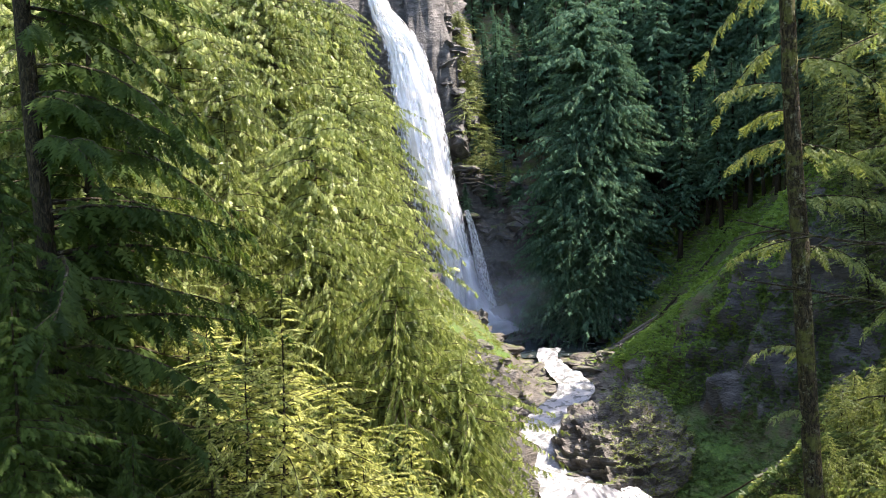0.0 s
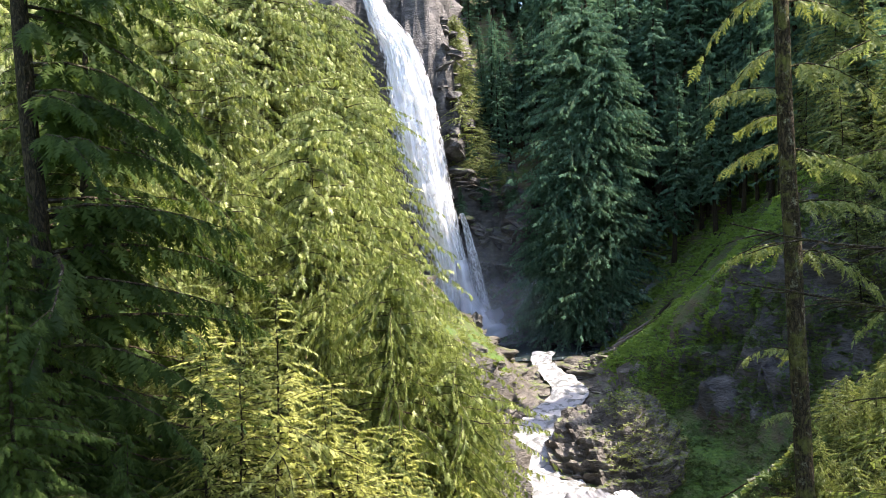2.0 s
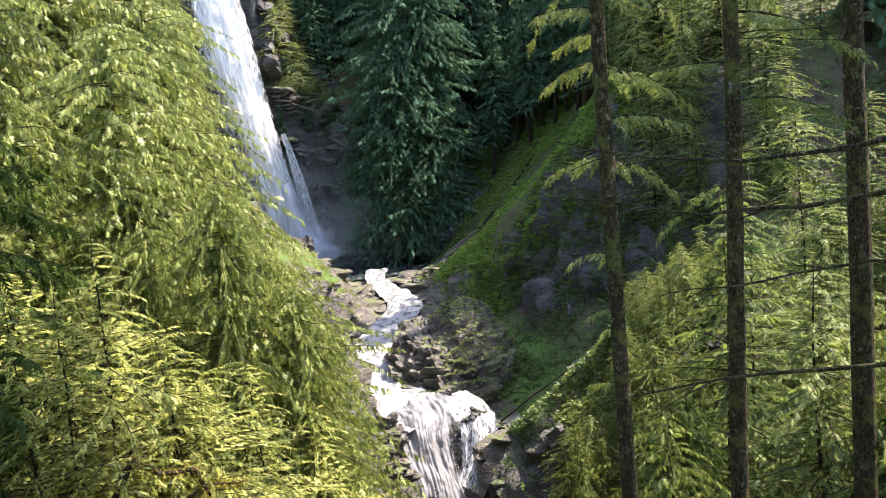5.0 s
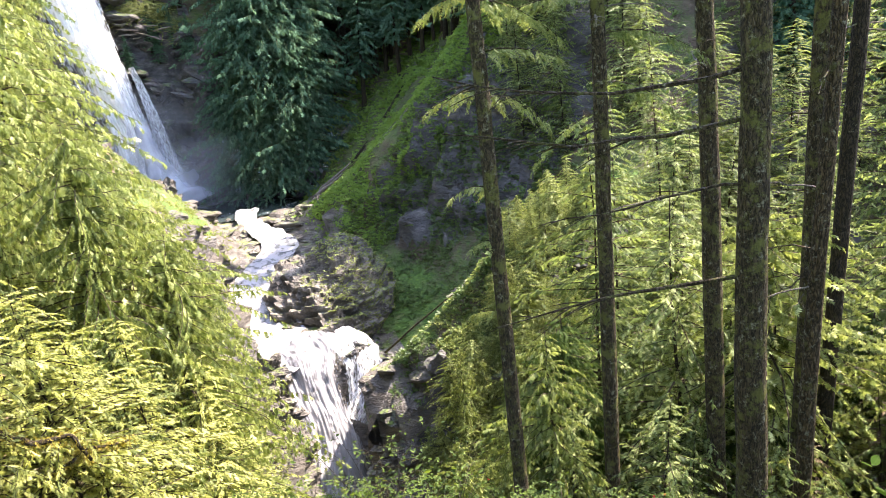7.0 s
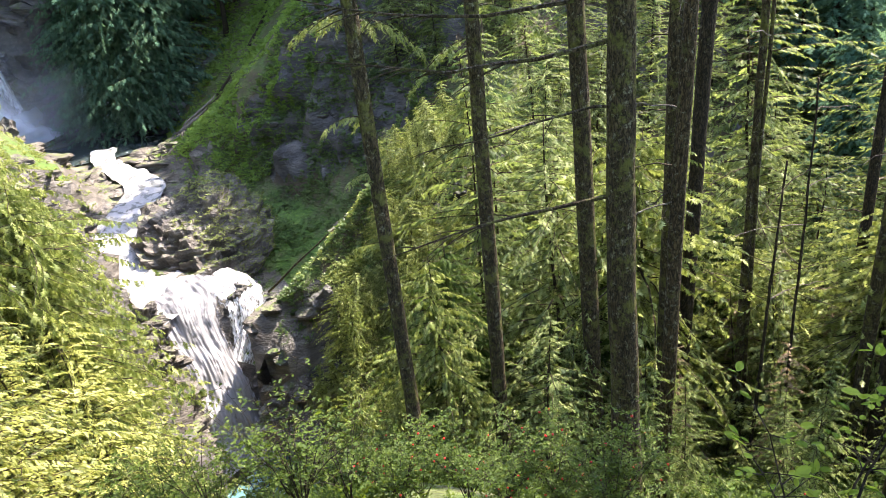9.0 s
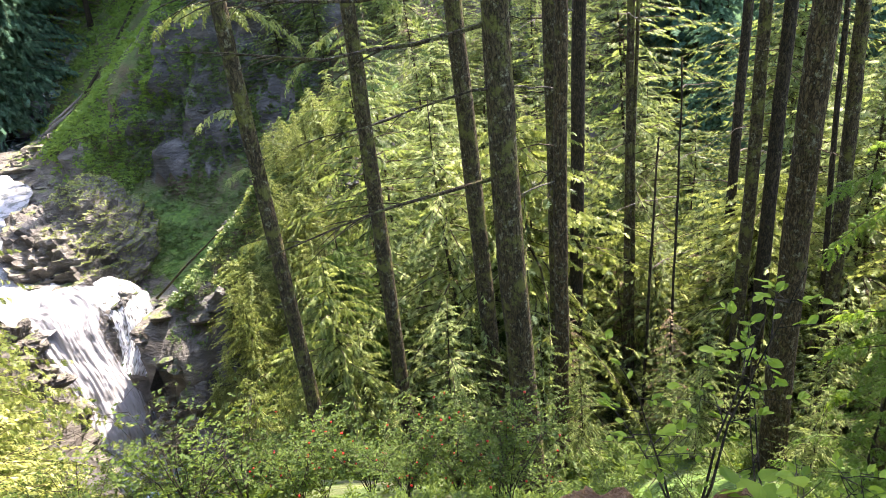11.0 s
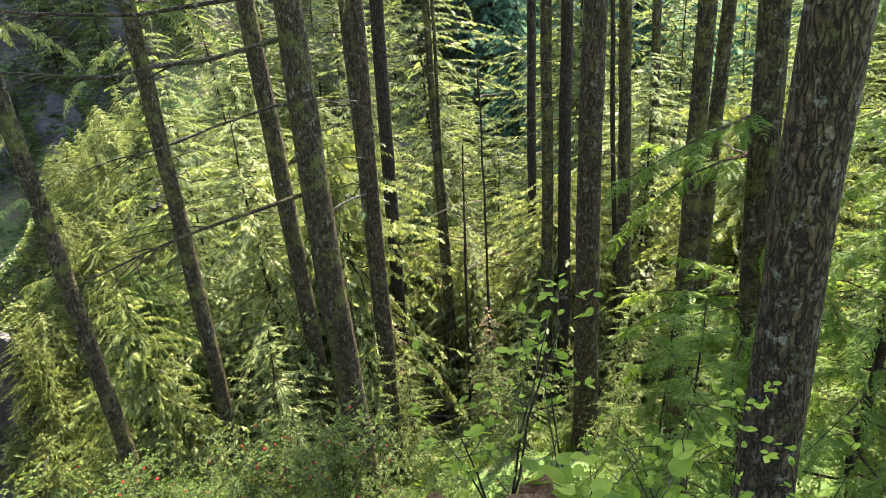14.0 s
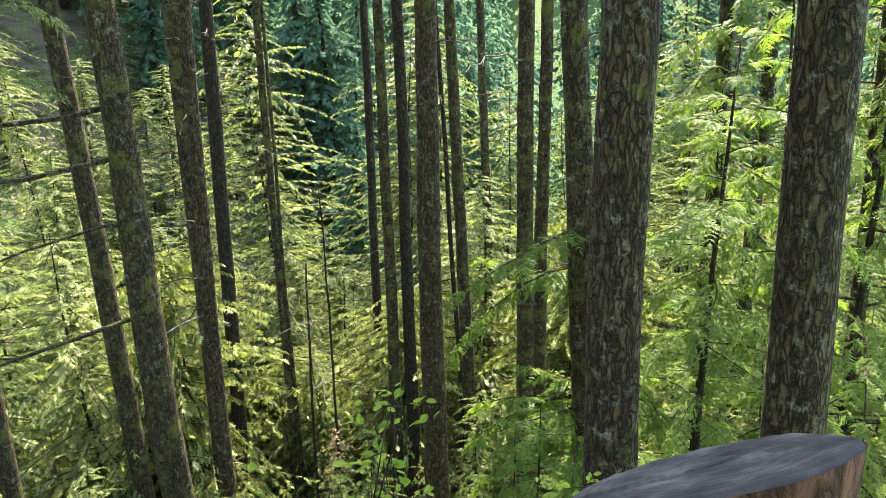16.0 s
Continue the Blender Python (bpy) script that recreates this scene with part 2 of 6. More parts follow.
def water_material(name, color, low, high, stretch=(26, 2.2), edge=0.12, rough=0.35, glow=0.0):
    """Falling white water: streaks along the drop, thin towards the sides. low and high: where streaks turn solid."""
    m, nt, b, add, link = nodes_of(name)
    tc, mp, mp2 = add("TexCoord"), add("Mapping"), add("Mapping")
    mp.inputs["Scale"].default_value = (stretch[0], stretch[1], 1)
    mp2.inputs["Scale"].default_value = (stretch[0] * 0.3, stretch[1] * 0.6, 1)
    n1, n2 = add("TexNoise"), add("TexNoise")
    n1.inputs["Scale"].default_value, n1.inputs["Detail"].default_value = 1, 6
    n2.inputs["Scale"].default_value, n2.inputs["Detail"].default_value = 1, 4
    link(tc.outputs["UV"], mp.inputs["Vector"])
    link(tc.outputs["UV"], mp2.inputs["Vector"])
    link(mp.outputs[0], n1.inputs["Vector"])
    link(mp2.outputs[0], n2.inputs["Vector"])
    sep = add("SeparateXYZ")
    link(tc.outputs["UV"], sep.inputs[0])
    # distance from the nearer side, 0 at the rim and 0.5 in the middle
    inv = add("Math")
    inv.operation, inv.inputs[0].default_value = "SUBTRACT", 1.0
    link(sep.outputs["X"], inv.inputs[1])
    mn = add("Math")
    mn.operation = "MINIMUM"
    link(sep.outputs["X"], mn.inputs[0])
    link(inv.outputs[0], mn.inputs[1])
    rim = add("MapRange")
    rim.inputs["From Max"].default_value = edge
    rim.inputs["To Min"].default_value, rim.inputs["To Max"].default_value = -0.55, 0.0
    link(mn.outputs[0], rim.inputs["Value"])
    a1 = add("Math")
    a1.operation = "ADD"
    link(n1.outputs["Fac"], a1.inputs[0])
    link(rim.outputs[0], a1.inputs[1])
    a2 = add("Math")
    a2.operation, a2.inputs[1].default_value = "MULTIPLY_ADD", 0.8
    link(n2.outputs["Fac"], a2.inputs[0])
    link(a1.outputs[0], a2.inputs[2])
    al = add("MapRange")
    al.inputs["From Min"].default_value, al.inputs["From Max"].default_value = low, high
    link(a2.outputs[0], al.inputs["Value"])
    link(al.outputs[0], b.inputs["Alpha"])
    b.inputs["Base Color"].default_value = (*color, 1)
    b.inputs["Roughness"].default_value = rough
    b.inputs["Specular IOR Level"].default_value = 0.3
    bp = add("Bump")
    bp.inputs["Strength"].default_value, bp.inputs["Distance"].default_value = 0.5, 0.3
    link(a2.outputs[0], bp.inputs["Height"])
    link(bp.outputs[0], b.inputs["Normal"])
    tr, mix = add("BsdfTranslucent"), add("MixShader")
    tr.inputs["Color"].default_value = (*color, 1)
    tp, mix2 = add("BsdfTransparent"), add("MixShader")
    mix.inputs[0].default_value = 0.5
    b.inputs["Alpha"].default_value = 1.0
    for l in list(b.inputs["Alpha"].links):
        nt.links.remove(l)
    link(b.outputs[0], mix.inputs[1])
    link(tr.outputs[0], mix.inputs[2])
    link(al.outputs[0], mix2.inputs[0])
    link(tp.outputs[0], mix2.inputs[1])
    link(mix.outputs[0], mix2.inputs[2])
    link(mix2.outputs[0], nt.nodes["Material Output"].inputs["Surface"])
    return m


def stream_material(name, deep, foam, cut, scale=1.6):
    """Running water: glossy and dark between patches of foam."""
    m, nt, b, add, link = nodes_of(name)
    geo, n1, n2 = add("NewGeometry"), add("TexNoise"), add("TexNoise")
    n1.inputs["Scale"].default_value, n1.inputs["Detail"].default_value, n1.inputs["Roughness"].default_value = scale, 7, 0.65
    n2.inputs["Scale"].default_value, n2.inputs["Detail"].default_value = scale * 4, 5
    link(geo.outputs["Position"], n1.inputs["Vector"])
    link(geo.outputs["Position"], n2.inputs["Vector"])
    rp = add("MapRange")
    rp.inputs["From Min"].default_value, rp.inputs["From Max"].default_value = cut - 0.06, cut + 0.06
    link(n1.outputs["Fac"], rp.inputs["Value"])
    mx = add("MixRGB")
    link(rp.outputs[0], mx.inputs[0])
    mx.inputs[1].default_value, mx.inputs[2].default_value = (*deep, 1), (*foam, 1)
    link(mx.outputs[0], b.inputs["Base Color"])
    ro = add("MapRange")
    ro.inputs["To Min"].default_value, ro.inputs["To Max"].default_value = 0.12, 0.6
    link(rp.outputs[0], ro.inputs["Value"])
    link(ro.outputs[0], b.inputs["Roughness"])
    bp = add("Bump")
    bp.inputs["Strength"].default_value, bp.inputs["Distance"].default_value = 0.6, 0.15
    link(n2.outputs["Fac"], bp.inputs["Height"])
    link(bp.outputs[0], b.inputs["Normal"])
    return m


cedar_leaf = leaf_material("cedar_foliage", (0.032, 0.054, 0.013), (0.165, 0.207, 0.050), (0.395, 0.43, 0.155), (0.45, 0.53, 0.11), 0.38, 0.45, 0.35, 0.3)
hemlock_leaf = leaf_material("hemlock_foliage", (0.024, 0.045, 0.013), (0.095, 0.135, 0.036), (0.24, 0.285, 0.10), (0.34, 0.43, 0.09), 0.40, 0.5, 0.35, 0.2)
# foliage colour darkened to stand in for shade on near hemlocks and boughs
shade_dark_leaf = leaf_material("shade_dark_foliage", (0.010, 0.024, 0.007), (0.024, 0.046, 0.011), (0.05, 0.08, 0.018), (0.16, 0.24, 0.03), 0.30, 0.7, 0.35, 0.08)
young_leaf = leaf_material("young_hemlock_foliage", (0.06, 0.08, 0.014), (0.225, 0.245, 0.048), (0.44, 0.455, 0.13), (0.52, 0.55, 0.10), 0.36, 0.45, 0.35, 0.25)
shrub_leaf = leaf_material("shrub_leaves", (0.022, 0.045, 0.008), (0.046, 0.08, 0.013), (0.09, 0.13, 0.02), (0.19, 0.26, 0.022), 0.45, 0.55, 0.35, 0.18)
broad_leaf = leaf_material("broad_leaves", (0.06, 0.115, 0.013), (0.14, 0.21, 0.024), (0.25, 0.32, 0.045), (0.42, 0.56, 0.05), 0.55, 0.5, 5.0, 0.15)
# haze is put into this foliage: a bluer green for trees far off
haze_leaf = leaf_material("haze_teal_foliage", (0.030, 0.072, 0.046), (0.064, 0.135, 0.082), (0.105, 0.185, 0.105), (0.16, 0.29, 0.14), 0.42, 0.8, 0.35, 0.06)
dead_leaf = leaf_material("dead_foliage", (0.09, 0.06, 0.035), (0.16, 0.11, 0.06), (0.24, 0.17, 0.09), (0.25, 0.17, 0.08), 0.3)
golden_moss = leaf_material("golden_moss", (0.09, 0.075, 0.01), (0.17, 0.14, 0.018), (0.27, 0.22, 0.03), (0.36, 0.30, 0.03), 0.4)
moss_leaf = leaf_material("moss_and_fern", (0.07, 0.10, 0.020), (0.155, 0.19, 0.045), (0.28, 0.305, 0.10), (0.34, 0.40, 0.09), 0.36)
bough_leaf = leaf_material("green_bough_foliage", (0.035, 0.075, 0.010), (0.078, 0.135, 0.020), (0.14, 0.205, 0.035), (0.26, 0.40, 0.04), 0.5, 0.5, 0.35, 0.2)
slope_leaf = leaf_material("slope_grass", (0.055, 0.12, 0.02), (0.105, 0.19, 0.032), (0.17, 0.26, 0.05), (0.33, 0.52, 0.07), 0.5, 0.6)
# a darker fern than moss_leaf, with the gully's shade put into its colour
shade_fern_leaf = leaf_material("shade_dark_fern", (0.032, 0.062, 0.018), (0.068, 0.115, 0.029), (0.12, 0.165, 0.047), (0.16, 0.25, 0.05), 0.38)
bark = bark_material("fir_bark", (0.016, 0.011, 0.005), (0.060, 0.043, 0.021), (0.14, 0.105, 0.056), (0.22, 0.21, 0.14), 0.60, (0.10, 0.10, 0.025), 0.55)
bark_pale = bark_material("lichen_bark", (0.022, 0.014, 0.006), (0.085, 0.058, 0.028), (0.18, 0.132, 0.072), (0.22, 0.215, 0.15), 0.60, (0.10, 0.10, 0.03), 0.60, 1.0, 1.0)
bark_dark = bark_material("hemlock_bark", (0.016, 0.012, 0.007), (0.044, 0.033, 0.019), (0.095, 0.072, 0.043), (0.17, 0.16, 0.10), 0.64)
limb_bark = bark_material("limb_bark", (0.015, 0.010, 0.005), (0.046, 0.032, 0.016), (0.10, 0.074, 0.04), (0.20, 0.19, 0.13), 0.60, (0.08, 0.085, 0.02), 0.56)
pale_limb = bark_material("pale_dead_limb", (0.06, 0.05, 0.04), (0.14, 0.12, 0.095), (0.24, 0.21, 0.17), (0.3, 0.3, 0.24), 0.6, (0.10, 0.11, 0.03), 0.6, 2.0, 0.4)
dead_wood = bark_material("weathered_wood", (0.14, 0.11, 0.085), (0.28, 0.23, 0.19), (0.42, 0.37, 0.32), (0.35, 0.33, 0.28), 0.7, (0.08, 0.09, 0.02), 0.75, 1.5, 0.4)
MOSS = ((0.05, 0.085, 0.012), (0.10, 0.15, 0.018), (0.17, 0.21, 0.03))
rock_wet = rock_material("wet_dark_rock", (0.018, 0.016, 0.015), (0.056, 0.052, 0.046), (0.14, 0.13, 0.115), ((0.02, 0.035, 0.008), (0.05, 0.08, 0.012), (0.10, 0.13, 0.02)), 0.95, 0.16, 0.5, 0.55, 0.8)
rock_ledge = rock_material("layered_river_rock", (0.024, 0.021, 0.017), (0.078, 0.069, 0.056), (0.20, 0.18, 0.15), MOSS, 1.06, 0.14, 0.7, 0.5, 0.8)
forest_floor = rock_material("mossy_forest_floor", (0.03, 0.022, 0.014), (0.07, 0.05, 0.03), (0.12, 0.09, 0.055), ((0.026, 0.06, 0.010), (0.06, 0.115, 0.016), (0.11, 0.17, 0.026)), 0.70, 0.2, 0.5, 0.8, 0.6)
fall_white = water_material("white_falling_water", (0.93, 0.93, 0.92), 0.30, 0.66, (22, 16), 0.25)
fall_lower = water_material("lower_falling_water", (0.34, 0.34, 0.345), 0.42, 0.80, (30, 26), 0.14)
fall_fan = water_material("fanning_water", (0.9, 0.92, 0.94), 0.70, 0.98, (40, 50), 0.12)
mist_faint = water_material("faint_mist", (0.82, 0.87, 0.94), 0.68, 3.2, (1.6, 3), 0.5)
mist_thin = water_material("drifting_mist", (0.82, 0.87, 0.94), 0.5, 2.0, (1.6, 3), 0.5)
fall_thin = water_material("thin_falling_water", (0.85, 0.88, 0.92), 0.74, 1.2, (24, 30), 0.35)
fall_haze = water_material("fall_spray_haze", (0.92, 0.94, 0.97), 0.68, 1.6, (7, 7), 0.48)
spray_mist = water_material("spray", (0.82, 0.87, 0.95), 0.38, 1.2, (2.5, 2), 0.5)
pool_water = stream_material("pool_water", (0.035, 0.05, 0.05), (0.55, 0.6, 0.62), 0.68, 0.7)
rapid_water = stream_material("rapids", (0.15, 0.155, 0.145), (0.31, 0.31, 0.31), 0.49, 1.4)
plunge_water = stream_material("plunge_pool_water", (0.06, 0.13, 0.12), (0.7, 0.76, 0.76), 0.62, 1.0)

# ---- the lie of the land ----
CREEK = np.array([(7, 86, -14.4), (12, 79, -13.95), (10.7, 74, -14.5), (12.7, 65, -15.5), (7.8, 57.5, -16.9), (6.4, 51.5, -17.7), (8.2, 46, -18.3), (9.6, 43.2, -19.0),
                  (9.0, 40.2, -23.4), (8.4, 37.2, -26.6), (7.8, 33, -27.0), (8.6, 27, -27.2), (14.5, 21.5, -27.4), (30, 17, -28), (60, 10, -30), (110, -10, -34)], float)
CREEK_W = np.array([6, 3.4, 2.0, 2.4, 2.2, 1.9, 2.6, 3.8, 3.0, 2.8, 3.0, 2.6, 2.6, 3, 4, 4])
# crest of the rock spur beside the lower falls, falling towards the water
SPUR = np.array([(9.6, 37.4, -24.6), (10.1, 37.9, -21.4), (11.1, 38.6, -19.6), (11.7, 37.2, -18.0), (12.6, 36.3, -17.0), (13.4, 35.8, -16.2), (14.7, 35.4, -15.0), (15.9, 34.8, -13.9), (17.1, 34.3, -12.6), (18.2, 34.0, -11.7), (24, 34, -10.5), (32, 37, -8.5)])
LEFT_BANK = [(3.0, 56, -9.5), (1.5, 66, -9.5), (3.2, 44, -11.8), (2.6, 34, -15), (-1, 26, -15.5), (-4, 62, -3.5), (-6, 74, 1), (-14, 60, 7), (-12, 42, -2), (-11, 27, -7), (-30, 50, 21), (-28, 27, 6),
             (-50, 40, 38), (-34, 78, 28), (-26, 10, 0), (-10, 14, -6), (-14, 82, 8), (-70, 70, 60), (-60, 0, 25), (-4, 18, -11), (0, 20, -16)]
RIGHT_BANK = [(18.3, 67.8, -12.6), (21.5, 62.5, -9.2), (25.4, 56.8, -5.4), (28.5, 53, -1.4), (36, 48, 5), (17.6, 60, -15.8), (22, 53.5, -15.2), (26, 48.5, -12), (17, 50, -17), (19, 42, -19), (15, 40.5, -20.5), (22.5, 44.5, -17.3),
              (20.6, 77.3, -13.4), (27, 79, -7.5), (32.7, 84, -0.8), (36.7, 71, 2.2), (46, 75, 11), (29, 68, -4.4), (16, 32.3, -14.6), (13.4, 33.4, -16), (11.8, 34, -18.6), (24, 33, -13), (32, 37, -8.5), (17, 28.5, -19), (14, 30, -20.5), (24, 27, -18.5), (44, 42, 2), (60, 60, 22), (48, 100, 22), (30, 97, 4)]
NEAR_SLOPE = [(0, 0, -1.75), (2.2, 1.2, -2.6), (2.3, -0.9, -3.0), (3.2, 0.2, -3.9), (3.4, -2.4, -3.4), (3.5, 3.6, -4.6), (5, 7.5, -7.6), (6.5, 12, -10), (9.3, 8, -12), (12, 11, -14.2), (11.5, 5, -11.4), (14, 4, -12.6), (10, 0.5, -9.2), (6, 0, -5.7), (6, -2, -5.2), (9, 16, -15.5), (17, 9, -15.5),
              (19, 3, -14.5), (15.5, -2.5, -11.5), (23, 4.5, -17.5), (20, 16, -21), (28, -4, -18), (14, -7, -8.5), (40, 4, -25), (1, 8, -6.4), (2, 15, -13), (-5, 8, -4.5), (-9, -6, 0.5), (0, -12, 0), (10, -16, -1), (45, 28, -18), (62, -6, -26), (60, 30, -12)]
VALLEY = [(13, 47.5, -19.6), (17, 48.2, -18.6), (30, 18, -26), (30, 24, -22), (38, 24, -23), (46, 13, -27), (60, 10, -28), (33, 10, -25), (20, 23, -23.5), (80, 5, -30)]
BACK = [(-30, 100, -12), (-10, 100, -13), (5, 98, -13), (15, 92, -13.5), (-10, 130, -10), (20, 130, 0), (50, 140, 15), (-60, 130, 5)]
CONTROL = np.array(LEFT_BANK + RIGHT_BANK + NEAR_SLOPE + VALLEY + BACK, float)


def spline_through(c):
    """A thin-plate surface through the given places."""
    n = len(c)
    d = np.linalg.norm(c[:, None, :2] - c[None, :, :2], axis=2)
    k = np.where(d > 0, d * d * np.log(d + 1e-9), 0) + 4.0 * np.eye(n)
    p = np.c_[np.ones(n), c[:, :2]]
    a = np.block([[k, p], [p.T, np.zeros((3, 3))]])
    w = np.linalg.solve(a, np.r_[c[:, 2], 0, 0, 0])

    def value(xy):
        out = np.empty(len(xy))
        for s in range(0, len(xy), 20000):
            q = xy[s:s + 20000]
            d = np.linalg.norm(q[:, None] - c[None, :, :2], axis=2)
            out[s:s + 20000] = np.where(d > 0, d * d * np.log(d + 1e-9), 0) @ w[:n] + w[n] + q @ w[n + 1:]
        return out
    return value


land = spline_through(CONTROL)


def creek_near(xy):
    """Distance to the creek's middle line, and its level and half width there."""
    best, level, half, off = np.full(len(xy), 1e9), np.zeros(len(xy)), np.ones(len(xy)), np.zeros(len(xy))
    for a, b, wa, wb in zip(CREEK[:-1], CREEK[1:], CREEK_W[:-1], CREEK_W[1:]):
        d = b[:2] - a[:2]
        t = np.clip(((xy - a[:2]) @ d) / (d @ d), 0, 1)
        r = np.linalg.norm(xy - a[:2] - t[:, None] * d, axis=1)
        near = r < best
        best = np.where(near, r, best)
        level = np.where(near, a[2] + t * (b[2] - a[2]), level)
        half = np.where(near, wa + t * (wb - wa), half)
    return best, level, half


def ground(xy):
    """Height of the ground at rows of x, y."""
    xy = np.asarray(xy, float).reshape(-1, 2)
    x, y = xy.T
    h = land(xy)
    r = np.hypot(x - 8, y - 45)
    far = smooth(85, 170, r)
    rolling = 22 + 0.09 * np.minimum(r, 700) + 30 * vnoise(np.c_[xy / 160.0, np.zeros(len(x))])
    h = h * (1 - far) + far * rolling
    # the wall of the amphitheatre behind the falls
    foot = np.interp(x, [-60, -30, -10, -2, 7, 12, 17, 23, 30], [70, 84, 93.5, 93, 91.5, 89.5, 86, 86, 96])
    tall = np.interp(x, [-60, -30, -14, 0, 3.5, 7, 14, 20, 27, 32], [20, 30, 47, 47, 30, 19, 15, 8, 2, 0])
    deep = np.interp(x, [-30, 0, 6, 20], [12, 6, 5, 4])
    rough = 0.8 * fbm(np.c_[xy / 5.0, h / 9.0], 4)
    s = y - foot + 1.2 * rough
    h = h + (1 - far) * (tall * smooth(0, 1, s / deep) + np.clip(s - 2, 0, 45) * np.interp(x, [-30, 10, 25, 40], [0.9, 0.95, 0.6, 0.0]))
    # pool and creek bed
    d, level, half = creek_near(xy)
    pool = np.hypot((x - 11) / 9.5, (y - 83.5) / 6.0)
    w = 1 - smooth(half * 0.9, half * 1.25 + 2.6, d + 0.5 * rough)
    h = h * (1 - w) + w * np.minimum(h, level - 0.35 + 0.25 * rough)
    w = 1 - smooth(0.85, 1.35, pool)
    h = h * (1 - w) + w * np.minimum(h, -14.9)
    # the spur: steep towards the falls and the viewer, gentler behind
    best, crest, back = np.full(len(x), 1e9), np.zeros(len(x)), np.zeros(len(x))
    for a, b in zip(SPUR[:-1], SPUR[1:]):
        q = b[:2] - a[:2]
        t = np.clip(((xy - a[:2]) @ q) / (q @ q), 0, 1)
        e = xy - a[:2] - t[:, None] * q
        r = np.linalg.norm(e, axis=1)
        near = r < best
        best = np.where(near, r, best)
        crest = np.where(near, a[2] + t * (b[2] - a[2]), crest)
        back = np.where(near, np.where((e @ q < -1e-6) | (e[:, 0] < -0.8 * np.abs(e[:, 1])), 2, e[:, 1] > 0), back)
    spur = crest - np.choose(back.astype(int), [1.65, 0.95, 2.6]) * (np.sqrt(best ** 2 + 0.5) - 0.7) + 0.5 * rough
    h = np.where((best < 14) & (d > half * 0.85), np.maximum(h, spur), h)
    h = h + (0.22 * fbm(np.c_[xy / 2.3, 0 * x], 3) + 0.5 * vnoise(np.c_[xy / 7.0, 0 * x + 3])) * smooth(0.5, 4, d - half) * smooth(1.0, 6, np.hypot(x, y))
    return h


def ground_at(x, y):
    return float(ground([(x, y)])[0])


def axis(lo, hi, step, reach):
    core = np.arange(lo, hi + step / 2, step)
    out = step * np.cumprod(np.full(60, 1.16))
    side = np.cumsum(out)
    side = side[side < reach]
    return np.r_[lo - side[::-1], core, hi + side]


gx, gy = axis(-34, 52, 0.62, 1900), axis(-8, 112, 0.62, 1900)
GX, GY = np.meshgrid(gx, gy, indexing="ij")
gxy = np.c_[GX.ravel(), GY.ravel()]
gz = ground(gxy)
# craggy pull on the steep faces
gV = np.c_[gxy, gz]
slope_x, slope_y = np.gradient(gz.reshape(GX.shape), gx, axis=0).ravel(), np.gradient(gz.reshape(GX.shape), gy, axis=1).ravel()
steep = smooth(0.9, 2.2, np.hypot(slope_x, slope_y)) * (np.hypot(gxy[:, 0], gxy[:, 1]) > 14)
gn = np.c_[-slope_x, -slope_y, np.ones(len(gz))]
gn /= np.linalg.norm(gn, axis=1, keepdims=True)
crag = np.abs(fbm(gV * [0.28, 0.28, 0.5], 5, 0.55)) - 0.35
ledge = np.sin(gz * 2.6 + 4 * vnoise(gV * 0.15) + 1.5 * vnoise(gV * 0.6))
gV = gV + gn * (steep * (crag * 2.4 + 0.22 * ledge + 0.35 * vnoise(gV * 1.1)))[:, None]
terrain = part("ground", mesh_np("ground", gV, grid_faces(len(gx), len(gy)), shade=True), forest_floor)
tagged(terrain, "steep mossy ravine ground with soil, moss and dark wet cliff", "ground", kind="structure")
# rock where the land is steep or lies beside the water
terrain.data.materials.append(rock_wet)
terrain.data.materials.append(rock_ledge)
fc = gV[grid_faces(len(gx), len(gy))].mean(1)
fs = steep[grid_faces(len(gx), len(gy))].mean(1)
fd, flevel, fhalf = creek_near(fc[:, :2])
jit = 0.6 * vnoise(fc / 2.5)
index = np.where(fs + 0.25 * jit > 0.45, 1, 0)
index = np.where((fd < fhalf + 3.2 + 2.5 * jit) & (fc[:, 2] < flevel + 2.6 + jit) & (fc[:, 1] < 80), 2, index)
index = np.where((fc[:, 1] > 33) & (fc[:, 1] < 46) & (fc[:, 0] > 3.5) & (fc[:, 0] < 13.5 + jit) & (fc[:, 2] < -17.5 + jit), 2, index)
index = np.where((fc[:, 1] > 78) & (fc[:, 2] < -12.5), 1, index)
terrain.data.polygons.foreach_set("material_index", index.astype(np.int32))


